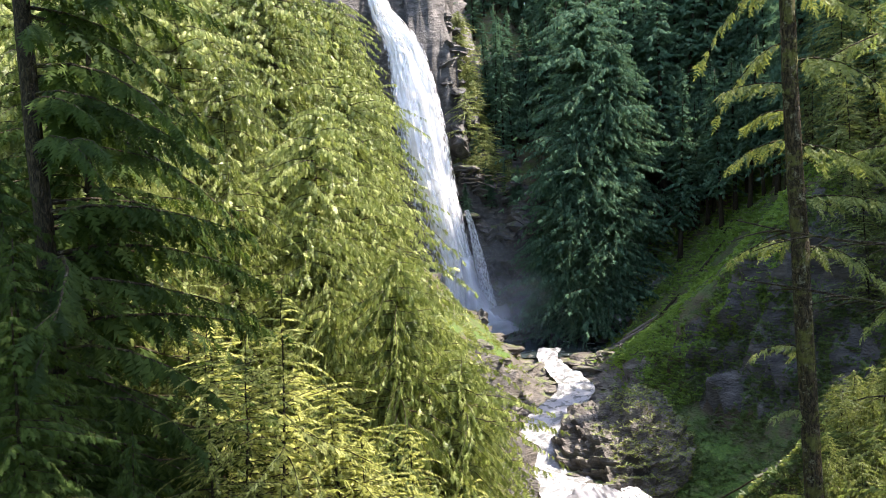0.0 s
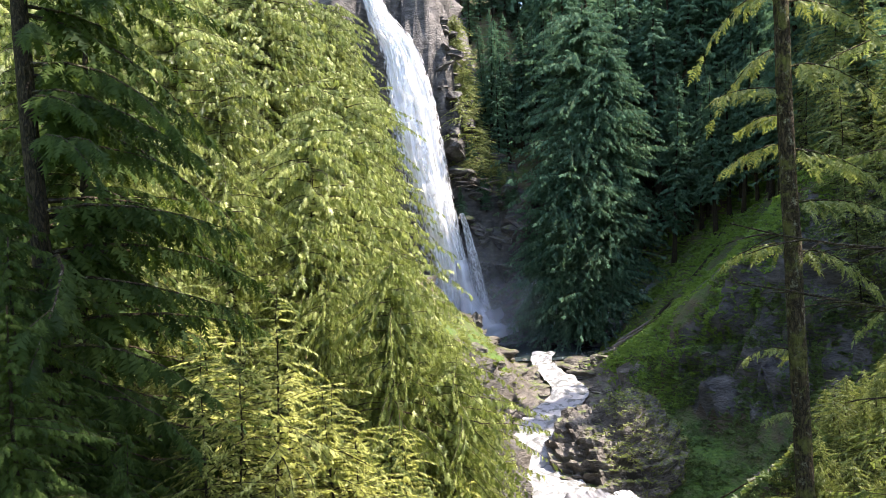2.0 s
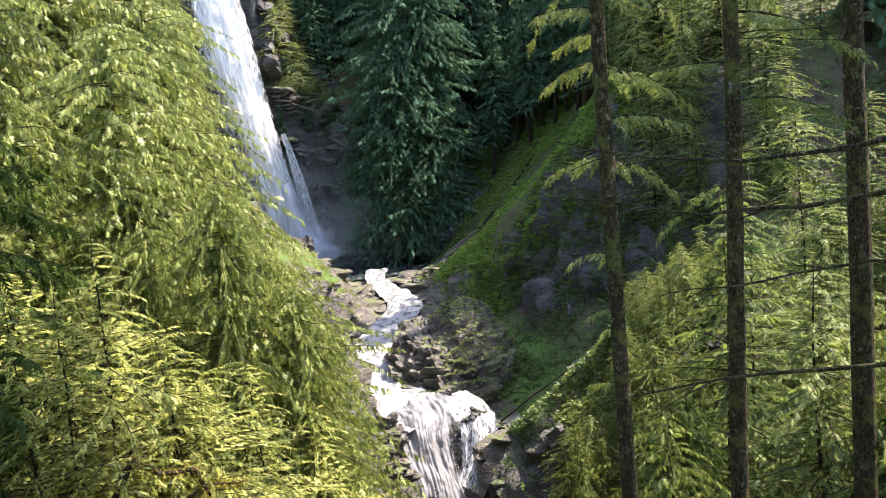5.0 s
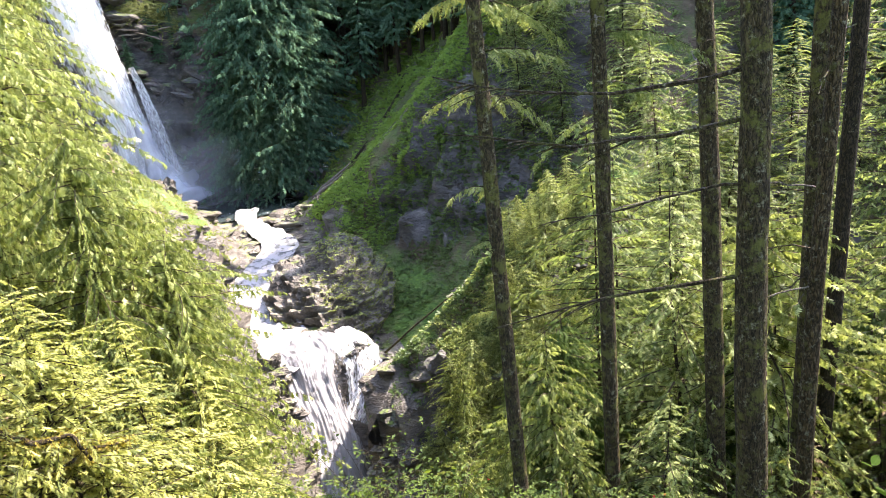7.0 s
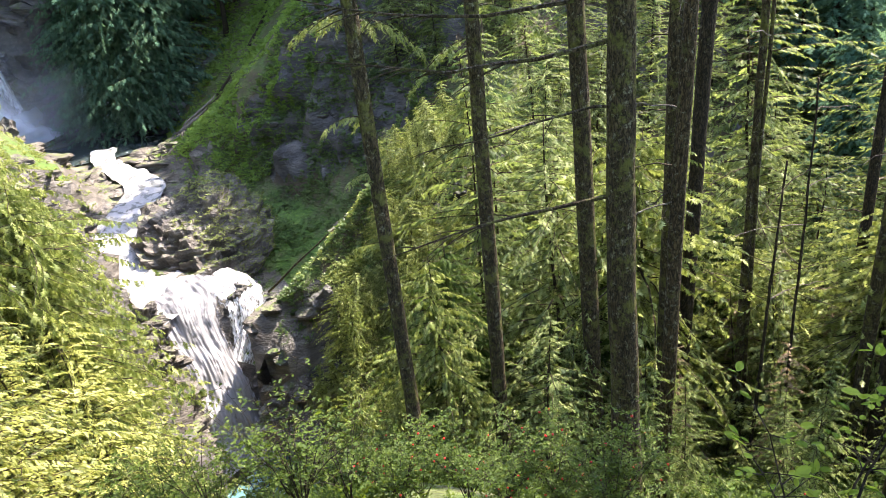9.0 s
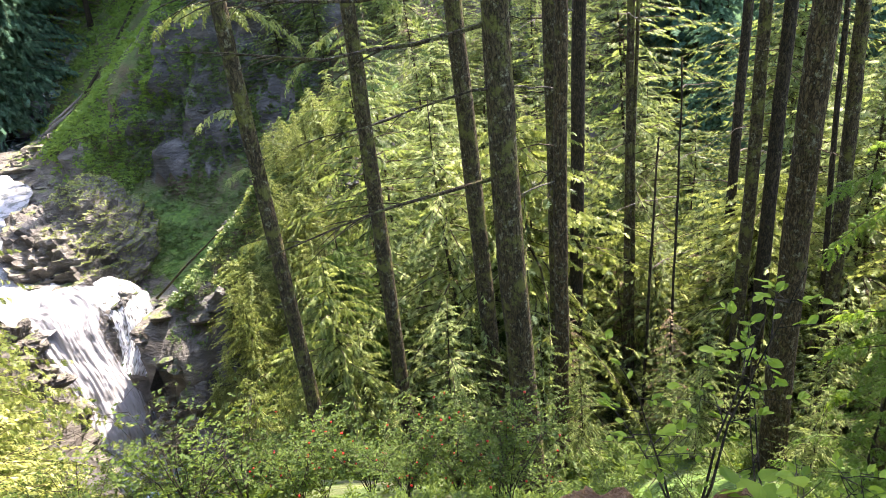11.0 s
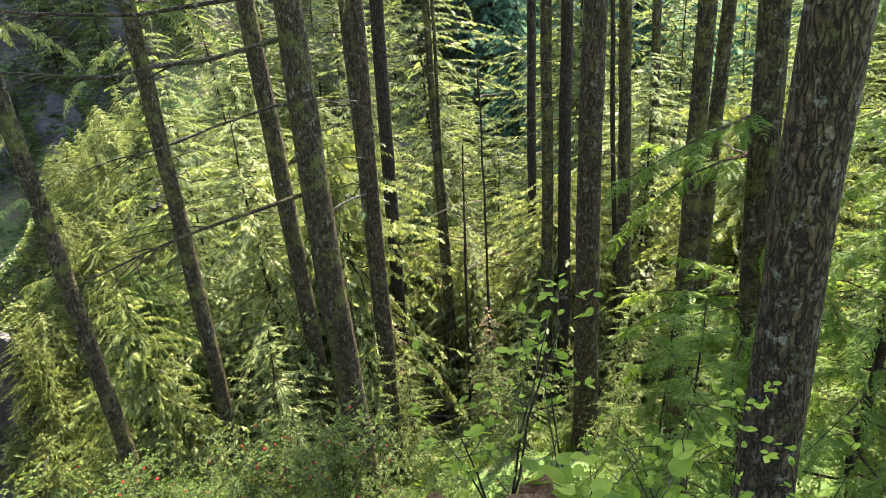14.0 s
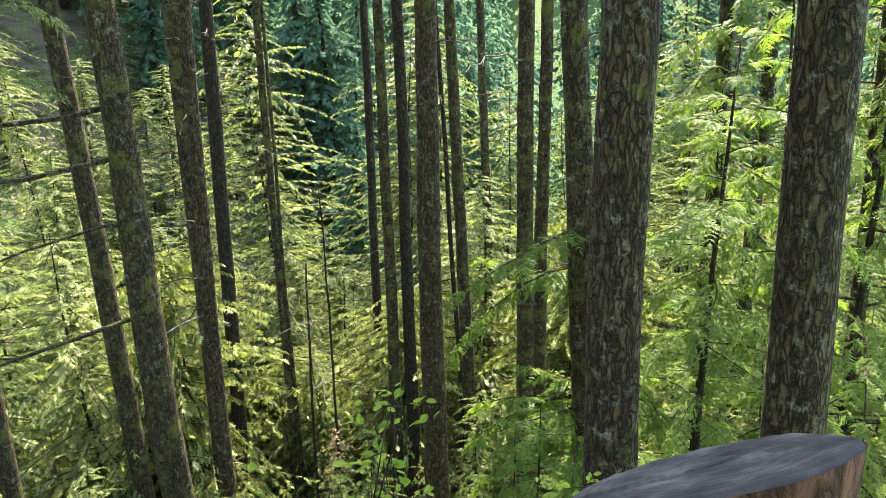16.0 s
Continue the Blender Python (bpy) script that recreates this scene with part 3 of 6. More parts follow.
# ---- rocks ----
def rock_mesh(name, seed, size, n=4, layered=0.5, rough=0.35, keep=(0.55, 0.85), strata=0.0):
    """A blocky, layered stone."""
    bm = bmesh.new()
    bmesh.ops.create_icosphere(bm, subdivisions=n, radius=1)
    v = np.array([p.co for p in bm.verts])
    rng = np.random.default_rng(seed)
    # cut by a few planes into a block
    for _ in range(9):
        d = rng.normal(size=3)
        d /= np.linalg.norm(d)
        k = rng.uniform(*keep)
        over = np.maximum(v @ d - k, 0)
        v -= over[:, None] * d * 0.92
    out = v / np.linalg.norm(v, axis=1, keepdims=True)
    p = v * size
    v = p + out * (rough * size[2] * fbm(p * 0.9 / max(size) * 3 + seed, 5, 0.55))[:, None]
    steps = np.sin(v[:, 2] * 2 * np.pi / (0.55 * layered + 0.02) + 3 * vnoise(v * 0.4 + seed)) if layered else 0
    v[:, :2] += out[:, :2] * (0.16 * np.sign(steps) * np.abs(steps) ** 0.5 * min(size[2], 1.2))[:, None] if layered else 0
    if strata:
        v = v + out * (strata * (fbm(v * [0.5, 0.5, 2.6] + seed, 4, 0.6) + 0.5 * np.abs(vnoise(v * 1.4 + seed))))[:, None]
    for p_, q in zip(bm.verts, v):
        p_.co = q
    me = bpy.data.meshes.new(name)
    bm.to_mesh(me)
    bm.free()
    return me


def spur_boulder():
    """A broad whaleback of bedded rock, low towards the water and humped behind, with shelves where the beds break."""
    bm = bmesh.new()
    bmesh.ops.create_icosphere(bm, subdivisions=6, radius=1)
    v = np.array([p.co for p in bm.verts])
    out = v.copy()
    v = v * [5.4, 7.0, 5.6]
    v[:, 2] += np.where(v[:, 2] > -2, 0.22 * v[:, 0] + 0.10 * v[:, 1], 0)
    hump = np.exp(-((v[:, 0] - 2.6) / 1.9) ** 2 - ((v[:, 1] - 0.5) / 2.4) ** 2)
    v[:, 2] += np.where(out[:, 2] > 0, 1.1 * hump, 0)
    v += out * (0.75 * fbm(v * 0.28 + 7, 5, 0.55))[:, None]
    bed = (v[:, 2] - 0.16 * v[:, 0] + 0.10 * v[:, 1] + 0.5 * vnoise(v * 0.45)) / 0.85
    layer = np.floor(bed)
    shelf = 0.5 + vnoise(np.c_[layer * 1.7, v[:, :2] * 0.3])
    wob = vnoise(v * 0.8 + 11)
    block = np.c_[layer, np.floor(v[:, 0] / 1.5 + 0.4 * wob + 0.5 * layer), np.floor(v[:, 1] / 1.3 + 0.4 * wob)]
    jut = vnoise(block * 0.731 + 0.37)
    v += out * ((0.9 * shelf * (bed - layer - 0.5) + 0.6 * jut) * (1 - 0.6 * hump))[:, None]
    v += out * (0.22 * fbm(v * [1.6, 1.6, 2.4] + 3, 4, 0.65))[:, None]
    for p_, q in zip(bm.verts, v):
        p_.co = q
    me = bpy.data.meshes.new("boulder")
    bm.to_mesh(me)
    bm.free()
    return me


boulder_me = spur_boulder()
boulder = part("boulder", boulder_me, rock_ledge, m=pose(13.0, 53.4, -19.6, 0, 0, -12))
bn = np.array([p.normal for p in boulder_me.vertices])
bc = np.array([p.co for p in boulder_me.vertices])
mossy = (bn[:, 2] * 0.8 + 0.8 * vnoise(bc * 0.6 + 4) + 0.26 * bc[:, 0] > 0.34) & (np.random.default_rng(3).random(len(bc)) < 0.85)
BOULDER_MOSS = (bc[mossy], bn[mossy])
tagged(boulder, "huge layered grey boulder with yellow-green moss on top", "boulder")

ROCK_KINDS = [rock_mesh("rock", 20 + i, np.array(s), 3, 0.5, 0.3) for i, s in enumerate([(1.0, 0.7, 0.35), (0.8, 0.8, 0.5), (1.3, 0.7, 0.4), (0.7, 0.5, 0.6), (1.1, 1.0, 0.45)])]
for me in ROCK_KINDS:
    me.materials.append(rock_ledge)
DARK_KINDS = [me.copy() for me in ROCK_KINDS]
for me in DARK_KINDS:
    me.materials[0] = rock_wet


def scatter_rocks(n, seed, where, size, kinds, label, group, sink=0.3, name="rock"):
    rng = np.random.default_rng(seed)
    made = 0
    for _ in range(n * 12):
        if made >= n:
            break
        x, y = where(rng)
        d, level, half = creek_near(np.array([[x, y]]))
        z = ground_at(x, y)
        if d[0] < half[0] * 0.75:
            continue
        s = rng.uniform(*size)
        ob = new(name, kinds[int(rng.integers(len(kinds)))])
        ob.matrix_basis = pose(x, y, z - sink * s * 0.3, rng.uniform(-14, 14), rng.uniform(-14, 14), rng.uniform(0, 360)) @ Matrix.Diagonal((s, s, s, 1))
        tagged(ob, label, "rock", group)
        made += 1


def along_creek(a, b, spread):
    def pick(rng):
        t = rng.uniform(a, b)
        i = int(t)
        p = CREEK[i] + (CREEK[i + 1] - CREEK[i]) * (t - i)
        q = CREEK[i + 1] - CREEK[i]
        side = np.array([-q[1], q[0]]) / np.hypot(q[0], q[1])
        return p[:2] + side * rng.choice([-1, 1]) * (CREEK_W[i] * rng.uniform(0.8, 1.1) + abs(rng.normal()) * spread)
    return pick


scatter_rocks(110, 1, along_creek(1, 8.5, 1.5), (0.3, 1.2), ROCK_KINDS, "grey layered river rock beside the white water", "river rocks")
scatter_rocks(36, 2, along_creek(7.6, 9.6, 1.6), (0.5, 1.3), ROCK_KINDS, "wet grey rock beside the lower falls", "rocks by the lower falls")


scatter_rocks(34, 4, lambda r: (r.uniform(6, 20), r.uniform(70, 80)), (0.5, 1.5), ROCK_KINDS, "flat brown rock at the outflow of the pool", "rocks at the pool's outflow")


scatter_rocks(44, 6, along_creek(1.6, 4.6, 1.6), (0.9, 2.2), ROCK_KINDS, "broad brown rock ledge beside the stream", "stream ledges")
OUTCROPS = [rock_mesh("rock_outcrop", 60 + i, np.array(s_), 5, 0.7, 0.25, (0.65, 0.92), 0.3) for i, s_ in enumerate([(2.0, 2.2, 2.8), (1.7, 2.0, 2.4), (2.3, 1.8, 2.6)])]
for me in OUTCROPS:
    me.materials.append(rock_ledge)
DARK_OUTCROP = OUTCROPS[0].copy()
DARK_OUTCROP.materials[0] = rock_wet
for i, (x, y, z, s_) in enumerate(((5.6, 43.6, -20.0, 0.8), (5.7, 41.6, -21.2, 0.85), (5.3, 39.4, -22.6, 0.9), (5.0, 37.4, -24.2, 0.95), (4.6, 35.4, -25.4, 0.9),
                                   (14.4, 39.6, -20.8, 1.0), (13.2, 37.8, -21.6, 1.05), (12.3, 36.0, -22.9, 1.0), (11.9, 34.2, -24.0, 1.0), (13.8, 35.8, -20.6, 0.9), (15.2, 38.0, -19.2, 0.9))):
    ob = new("rock_outcrop", OUTCROPS[i % 3])
    ob.matrix_basis = pose(x, y, z, 0, 0, 67 * i) @ Matrix.Diagonal((s_, s_, s_, 1))
    tagged(ob, "rugged wet rock outcrop walling in the lower falls", "rock", "outcrops by the lower falls")
ob = new("rock_outcrop", DARK_OUTCROP)
ob.matrix_basis = pose(11.9, 42.9, -21.2, 0, 0, 30) @ Matrix.Diagonal((0.85, 0.85, 0.98, 1))
tagged(ob, "dark wet rock dome under a thin fan of water", "rock", "outcrops by the lower falls")


def cliff_rocks(rng):
    x = rng.uniform(-9, 24)
    return x, np.interp(x, [-10, 7, 12, 17, 24], [92.5, 90.5, 88.5, 85, 85.5]) + rng.uniform(-1.0, 4.5)


scatter_rocks(40, 3, cliff_rocks, (0.8, 2.6), DARK_KINDS, "dark wet rock jutting from the cliff", "cliff rocks", name="cliff_rock")


# crags on the steep walls
rng = np.random.default_rng(44)
_q = gV[grid_faces(len(gx), len(gy))]
wall_area = np.linalg.norm(np.cross(_q[:, 2] - _q[:, 0], _q[:, 3] - _q[:, 1]), axis=1) / 2 * (fs > 0.45)
for n_, zone, size_ in ((120, (fc[:, 1] > 78) & (fc[:, 0] > -9) & (fc[:, 0] < 27) & (fc[:, 1] < 108) & (fc[:, 2] > -15) & (fc[:, 2] < 16), (1.0, 2.8)),
                        (46, (fc[:, 0] > 2) & (fc[:, 0] < 11) & (fc[:, 1] > 91) & (fc[:, 1] < 106) & (fc[:, 2] > 4) & (fc[:, 2] < 40), (0.7, 2.0)),
                        (24, (fc[:, 1] > 40) & (fc[:, 1] < 68) & (fc[:, 0] > 14) & (fc[:, 0] < 36), (0.4, 0.9)),
                        (44, (fc[:, 1] > 26) & (fc[:, 1] < 44) & (fc[:, 0] > 10.5) & (fc[:, 0] < 26), (0.5, 1.3))):
    wz = wall_area * zone
    for k in rng.choice(len(wz), n_, p=wz / wz.sum()):
        p = _q[k].mean(0) + (_q[k, 2] - _q[k, 0]) * rng.uniform(-0.4, 0.4)
        s_ = rng.uniform(*size_)
        ob = new("cliff_rock", DARK_KINDS[int(rng.integers(5))])
        ob.matrix_basis = pose(*p, rng.uniform(-30, 30), rng.uniform(-30, 30), rng.uniform(0, 360)) @ Matrix.Diagonal((s_, s_, s_ * 1.1, 1))
        tagged(ob, "dark wet rock jutting from the cliff", "rock", "cliff rocks")


# ---- water ----
def ribbon(name, line, widths, material, across=10, along=120, bulge=0.0, rough=0.0, seed=0, facing=(0, -1, 0), ribs=0, rib_depth=0.3):
    """A sheet of water along a line; u runs across and v down its length."""
    line, widths = np.asarray(line, float), np.asarray(widths, float)
    k = np.linspace(0, len(line) - 1, along)
    t = np.arange(len(line))
    # smoothed line
    mid = np.stack([np.interp(k, t, line[:, i]) for i in range(3)], 1)
    wid = np.interp(k, t, widths)
    ker = np.hanning(max(3, along // len(line) + 2))
    ker /= ker.sum()
    pad = len(ker) // 2
    sm = lambda q: np.convolve(np.r_[np.full(pad, q[0]), q, np.full(pad, q[-1])], ker, "same")[pad:-pad] if pad else q
    mid = np.stack([sm(mid[:, i]) for i in range(3)], 1)
    wid = sm(wid)
    d = np.gradient(mid, axis=0)
    d /= np.linalg.norm(d, axis=1, keepdims=True) + 1e-9
    f = np.asarray(facing, float)
    side = np.cross(d, np.broadcast_to(f, d.shape))
    side /= np.linalg.norm(side, axis=1, keepdims=True) + 1e-9
    out = np.cross(side, d)
    u = np.linspace(0, 1, across)
    P = mid[:, None] + side[:, None] * ((u - 0.5)[None, :, None] * wid[:, None, None])
    P = P + out[:, None] * (bulge * (1 - (2 * u - 1) ** 2))[None, :, None]
    flat = P.reshape(-1, 3)
    length = np.r_[0, np.cumsum(np.linalg.norm(np.diff(mid, axis=0), axis=1))]
    if ribs:
        q = np.stack(np.broadcast_arrays(u[None] * ribs, (length / 4.0)[:, None], np.float64(seed)), -1).reshape(-1, 3)
        flat = flat + np.repeat(out, across, 0) * (rib_depth * 1.6 * fbm(q, 3, 0.6))[:, None]
    if rough:
        flat = flat + np.repeat(out, across, 0) * (rough * fbm(flat * [0.9, 0.9, 0.35] + seed, 4))[:, None]
    uv = np.stack(np.broadcast_arrays(u[None], (length / 20)[:, None]), -1).reshape(-1, 2)
    return mesh_np(name, flat, grid_faces(along, across), uv, True)


falls = empty("waterfall", pose(2, 91, -14), "tall white waterfall plunging down a dark cliff into a pool", "waterfall")


def water_part(name, me, material, parent, label=""):
    ob = part(name, me, material, parent, label)
    ob.matrix_parent_inverse = parent.matrix_basis.inverted()
    return ob


MAIN = [(-8.4, 99, 36), (-7.0, 97.0, 31.5), (-4.0, 95.2, 26), (-2.9, 94.0, 20), (-1.9, 93.0, 14), (-0.8, 92.3, 8), (0.6, 91.6, 2), (1.6, 91.0, -3), (2.4, 90.3, -8.5), (3.0, 89.6, -14)]
water_part("main_curtain", ribbon("main_curtain", MAIN, [2.6, 3.2, 5.2, 6.4, 6.4, 5.6, 4.8, 4.4, 4.6, 5.2], fall_white, 90, 200, 0.9, 0.35, 0, (0, -1, 0), 11, 0.28), fall_white, falls)
water_part("inner_curtain", ribbon("inner_curtain", [(p[0] + 0.2, p[1] + 0.5, p[2]) for p in MAIN], [2.2, 2.6, 4.4, 5.6, 5.6, 4.8, 3.8, 3.2, 3.0, 3.2], fall_white, 60, 140, 0.7, 0.4, 9, (0, -1, 0), 7, 0.3), fall_white, falls)
water_part("spray_haze", ribbon("spray_haze", [(p[0] - 0.2, p[1] - 0.9, p[2]) for p in MAIN[1:]], [3.4, 5.6, 7.0, 6.8, 5.8, 5.2, 5.4, 7.0, 9.0], fall_haze, 30, 120, 0.8, 0.4, 4), fall_haze, falls, "fine white spray round the falling water")
VEIL = [(-5.6, 94.2, 18.5), (-4.6, 93.4, 12), (-3.0, 92.6, 5), (-1.4, 91.8, -1), (0.0, 91.0, -7), (1.2, 90.2, -14)]
water_part("side_veil", ribbon("side_veil", VEIL, [2, 3.2, 3.8, 4, 4, 4.4], fall_thin, 50, 120, 0.4, 0.3, 3, (0, -1, 0), 9, 0.2), fall_thin, falls, "thin veil of water over dark rock")
crng = np.random.default_rng(17)
for i, (x0, x1, z0, w0, w1) in enumerate(((3.4, 6.4, 3.0, 0.8, 3.0), (2.4, 4.6, 1.0, 0.8, 3.4))):
    k = np.linspace(0, 1, 12)
    cl = np.c_[x0 + (x1 - x0) * k ** 0.8, 91.0 - 2.2 * k + crng.normal(0, 0.1, 12), z0 + (-14.3 - z0) * k]
    water_part("side_cascade", ribbon("side_cascade", cl, w0 + (w1 - w0) * k, fall_fan, 34, 150, 0.2, 0.5, 5 + i, (0, -1, 0), 5, 0.3), fall_fan, falls, "small side cascade stepping down dark rock")
water_part("side_veil", ribbon("side_veil", [(1.2, 91.2, 5), (2.4, 90.6, -1), (3.6, 89.8, -7), (4.8, 88.8, -14.2)], [1.6, 3.0, 4.4, 6.0], fall_haze, 30, 90, 0.5, 0.3, 12), fall_haze, falls, "thin veil of water over dark rock")
# two thin sheets stand in for spray and the haze before the back wall
water_part("spray", ribbon("spray", [(-8, 88.5, -9.5), (2, 86.5, -9.5), (12, 84.5, -10.5), (22, 82, -11.5), (32, 79, -12)], [15, 15, 12, 8, 5], mist_thin, 20, 60, 0, 0.4, 31), mist_thin, falls, "sheet of soft drifting spray and haze over the pool")
water_part("spray", ribbon("spray", [(-10, 89.6, -2), (4, 88, -3), (16, 85.2, -6), (30, 82, -8)], [30, 24, 12, 6], mist_faint, 20, 60, 0, 0.4, 37), mist_faint, falls, "sheet of soft drifting spray and haze over the pool")
water_part("spray", ribbon("spray", [(3.0, 88.6, -3), (3.8, 87.6, -8), (4.6, 86.6, -12), (5.4, 85.6, -14.3)], [3, 6, 9, 13], spray_mist, 16, 60, 1.0, 0.5, 7), spray_mist, falls, "soft drifting spray at the foot of the falls")

pu = np.linspace(0, 2 * np.pi, 72, endpoint=False)
rings = [(11 + r * 10.5 * np.cos(pu), 83.5 + r * 7.5 * np.sin(pu)) for r in np.linspace(0.02, 1, 16)]
pv = np.vstack([np.c_[a, b, np.full(72, -14.5)] for a, b in rings])
pv[:, 2] += 0.05 * vnoise(pv * [1.3, 1.3, 1])
i, j = np.meshgrid(np.arange(15), np.arange(72), indexing="ij")
pf = np.stack([i * 72 + j, i * 72 + (j + 1) % 72, (i + 1) * 72 + (j + 1) % 72, (i + 1) * 72 + j], -1).reshape(-1, 4)
pool = part("water_pool", mesh_np("water_pool", pv, pf, shade=True), pool_water)
tagged(pool, "dark rippling plunge pool below the tall waterfall", "pool", kind="structure")

up = (0, 0, 1)
st = [tuple(p + [0, 0, 0.12]) for p in CREEK[1:8]]
stream = part("water_stream", ribbon("water_stream", st, CREEK_W[1:8] * [0.8, 1.1, 1.5, 1.8, 1.9, 1.9, 1.9], rapid_water, 18, 150, 0.0, 0.28, 11, up), rapid_water)
tagged(stream, "foaming white mountain stream running between rocks", "stream", kind="structure")

lower = empty("lower_waterfall", pose(9.5, 40, -22), "broad white lower waterfall spilling between rock walls", "waterfall")
LOW = [(8.2, 45.8, -18.2), (8.7, 43.8, -18.45), (8.4, 42.4, -19.3), (8.5, 41.3, -20.7), (8.6, 40.1, -22.1), (8.6, 39.0, -23.2), (8.3, 37.9, -24.9), (8.3, 36.9, -26.2), (8.3, 34.5, -26.5)]
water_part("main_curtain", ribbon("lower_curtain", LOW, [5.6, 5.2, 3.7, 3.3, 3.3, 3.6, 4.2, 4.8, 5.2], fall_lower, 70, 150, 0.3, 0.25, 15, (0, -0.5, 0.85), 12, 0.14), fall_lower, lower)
FAN = [(11.2, 45.2, -18.2), (11.7, 43.6, -18.35), (12.0, 42.3, -18.8), (11.9, 41.5, -20.0), (11.4, 40.9, -21.4), (10.4, 40.2, -22.6)]
water_part("side_fan", ribbon("side_fan", FAN, [3.0, 3.4, 3.4, 3.0, 2.4, 1.8], fall_thin, 40, 80, 0.5, 0.1, 18, (0, -0.5, 0.85), 8, 0.1), fall_fan, lower, "thin fan of water over dark rock")
plunge = part("water_plunge", ribbon("water_plunge", [(7.6, 34, -26.05), (8.6, 30, -26.25), (12, 26.5, -26.5), (18, 23.6, -26.9), (30, 18, -27.8), (60, 10, -29.8), (110, -10, -33.8)], [6, 8, 8, 7, 7, 7, 7], plunge_water, 16, 90, 0, 0.1, 21, up), plunge_water)
tagged(plunge, "green-blue foaming stream below the lower falls", "stream", kind="structure")


# ---- foliage ----
def spray(pairs, wide, sag=0.10, sharp=0.55, seed=0):
    """A flat spray of foliage of length 1 along x: a thin stem with slender leaflets on both sides."""
    rng = np.random.default_rng(seed)
    v, f = [], []
    for k in range(pairs):
        s = 0.04 + 0.9 * k / pairs
        for side in (-1, 1):
            s2 = s + rng.uniform(-0.02, 0.02)
            l = wide * (1 - s2) ** sharp * (0.45 + 0.55 * min(1, s2 / 0.2)) * rng.uniform(0.75, 1.2)
            a = radians(rng.uniform(38, 62)) * side
            w = 0.52 / pairs
            z = -sag * s2 * s2
            n = len(v)
            v += [(s2 - w, 0, z), (s2 + w, 0, z), (s2 + l * math.cos(a), l * math.sin(a), z - 0.28 * l)]
            f.append((n, n + 1, n + 2) if side > 0 else (n + 1, n, n + 2))
    n = len(v)
    v += [(0.9, -0.02, -sag * 0.8), (0.9, 0.02, -sag * 0.8), (1.08, 0, -sag * 1.2)]
    f.append((n, n + 1, n + 2))
    return np.array(v), np.array(f)


def compound_spray(pairs, wide, sub, sag=0.12, seed=0):
    """A larger spray built of small ones, for boughs close by."""
    rng = np.random.default_rng(seed)
    pieces = []
    for k in range(pairs):
        s = 0.05 + 0.88 * k / pairs
        for side in (-1, 1):
            l = wide * (1 - s) ** 0.6 * (0.5 + 0.5 * min(1, s / 0.2)) * rng.uniform(0.75, 1.2)
            a = radians(rng.uniform(40, 62)) * side
            v, f = spray(sub, 0.34, 0.25, 0.4, int(rng.integers(1000)))
            c, si = math.cos(a), math.sin(a)
            v = v * l
            pieces.append((np.c_[v[:, 0] * c - v[:, 1] * si + s, v[:, 0] * si + v[:, 1] * c, v[:, 2] - sag * s * s], f))
    v, f = spray(sub + 2, 0.3, 0.2, 0.4, 5)
    pieces.append((v * 0.25 + [0.88, 0, -sag * 0.8], f))
    v, f = joined(pieces)
    return v, f[0]


def clump(n, wide, sub, sag=0.15, flat=0.35, seed=0, dangle=0.0):
    """A loose frond of small sprays of length 1 along x, no two alike."""
    rng = np.random.default_rng(seed)
    pieces = []
    for k in range(n):
        s = 0.02 + 0.9 * (k + rng.uniform(0, 1)) / n
        l = wide * (1.1 - 0.65 * s) * rng.uniform(0.6, 1.3)
        a = (1 if k % 2 else -1) * radians(rng.uniform(18, 70)) * (1 - 0.4 * s)
        x = np.array([math.cos(a), math.sin(a), rng.normal(-0.12, 0.22) - dangle * rng.uniform(0.2, 1.3)])
        x /= np.linalg.norm(x)
        u = np.array([0, 0, 1.0]) + rng.normal(0, flat, 3)
        y = np.cross(u, x)
        y /= np.linalg.norm(y)
        z = np.cross(x, y)
        v, f = spray(sub, 0.42, 0.22, 0.4, int(rng.integers(1000)))
        v = l * (v[:, :1] * x + v[:, 1:2] * y + v[:, 2:] * z) + [s, rng.normal(0, 0.03), -sag * s * s + rng.normal(0, 0.03)]
        pieces.append((v, f))
    v, f = joined(pieces)
    return v, f[0]


def frond(pairs, wide, droop, seed=0, cup=0.22):
    """One flat feathery frond of length 1 along x, its fingers joined along the stem."""
    rng = np.random.default_rng(seed)
    n = 2 * pairs + 1
    s = np.linspace(0, 1, n)
    sway = 0.06 * np.sin(s * rng.uniform(2, 5) + rng.uniform(0, 6))
    v = [(a, b, -droop * a * a) for a, b in zip(s, sway)]
    f = []
    for k in range(n - 1):
        side = 1 if (k + seed) % 2 else -1
        for sg in ((side,) if k else (1, -1)):
            m = 0.5 * (s[k] + s[k + 1])
            l = wide * (0.5 + 0.9 * min(1, m / 0.28)) * (1.08 - m) ** 0.55 * rng.uniform(0.75, 1.25)
            a = radians(rng.uniform(36, 58)) * sg
            tip = (s[k] + l * math.cos(a), sway[k] + l * math.sin(a), -droop * m * m - cup * l * rng.uniform(0.5, 1.5))
            i = len(v)
            v.append(tip)
            f.append((k, min(k + 2, n - 1), i) if sg > 0 else (min(k + 2, n - 1), k, i))
    i = len(v)
    v += [(0.93, -0.05, -droop), (0.93, 0.05, -droop), (1.2, 0.02, -droop * 1.35)]
    f += [(n - 2, i, i + 1), (i, i + 2, i + 1)]
    return np.array(v), np.array(f)


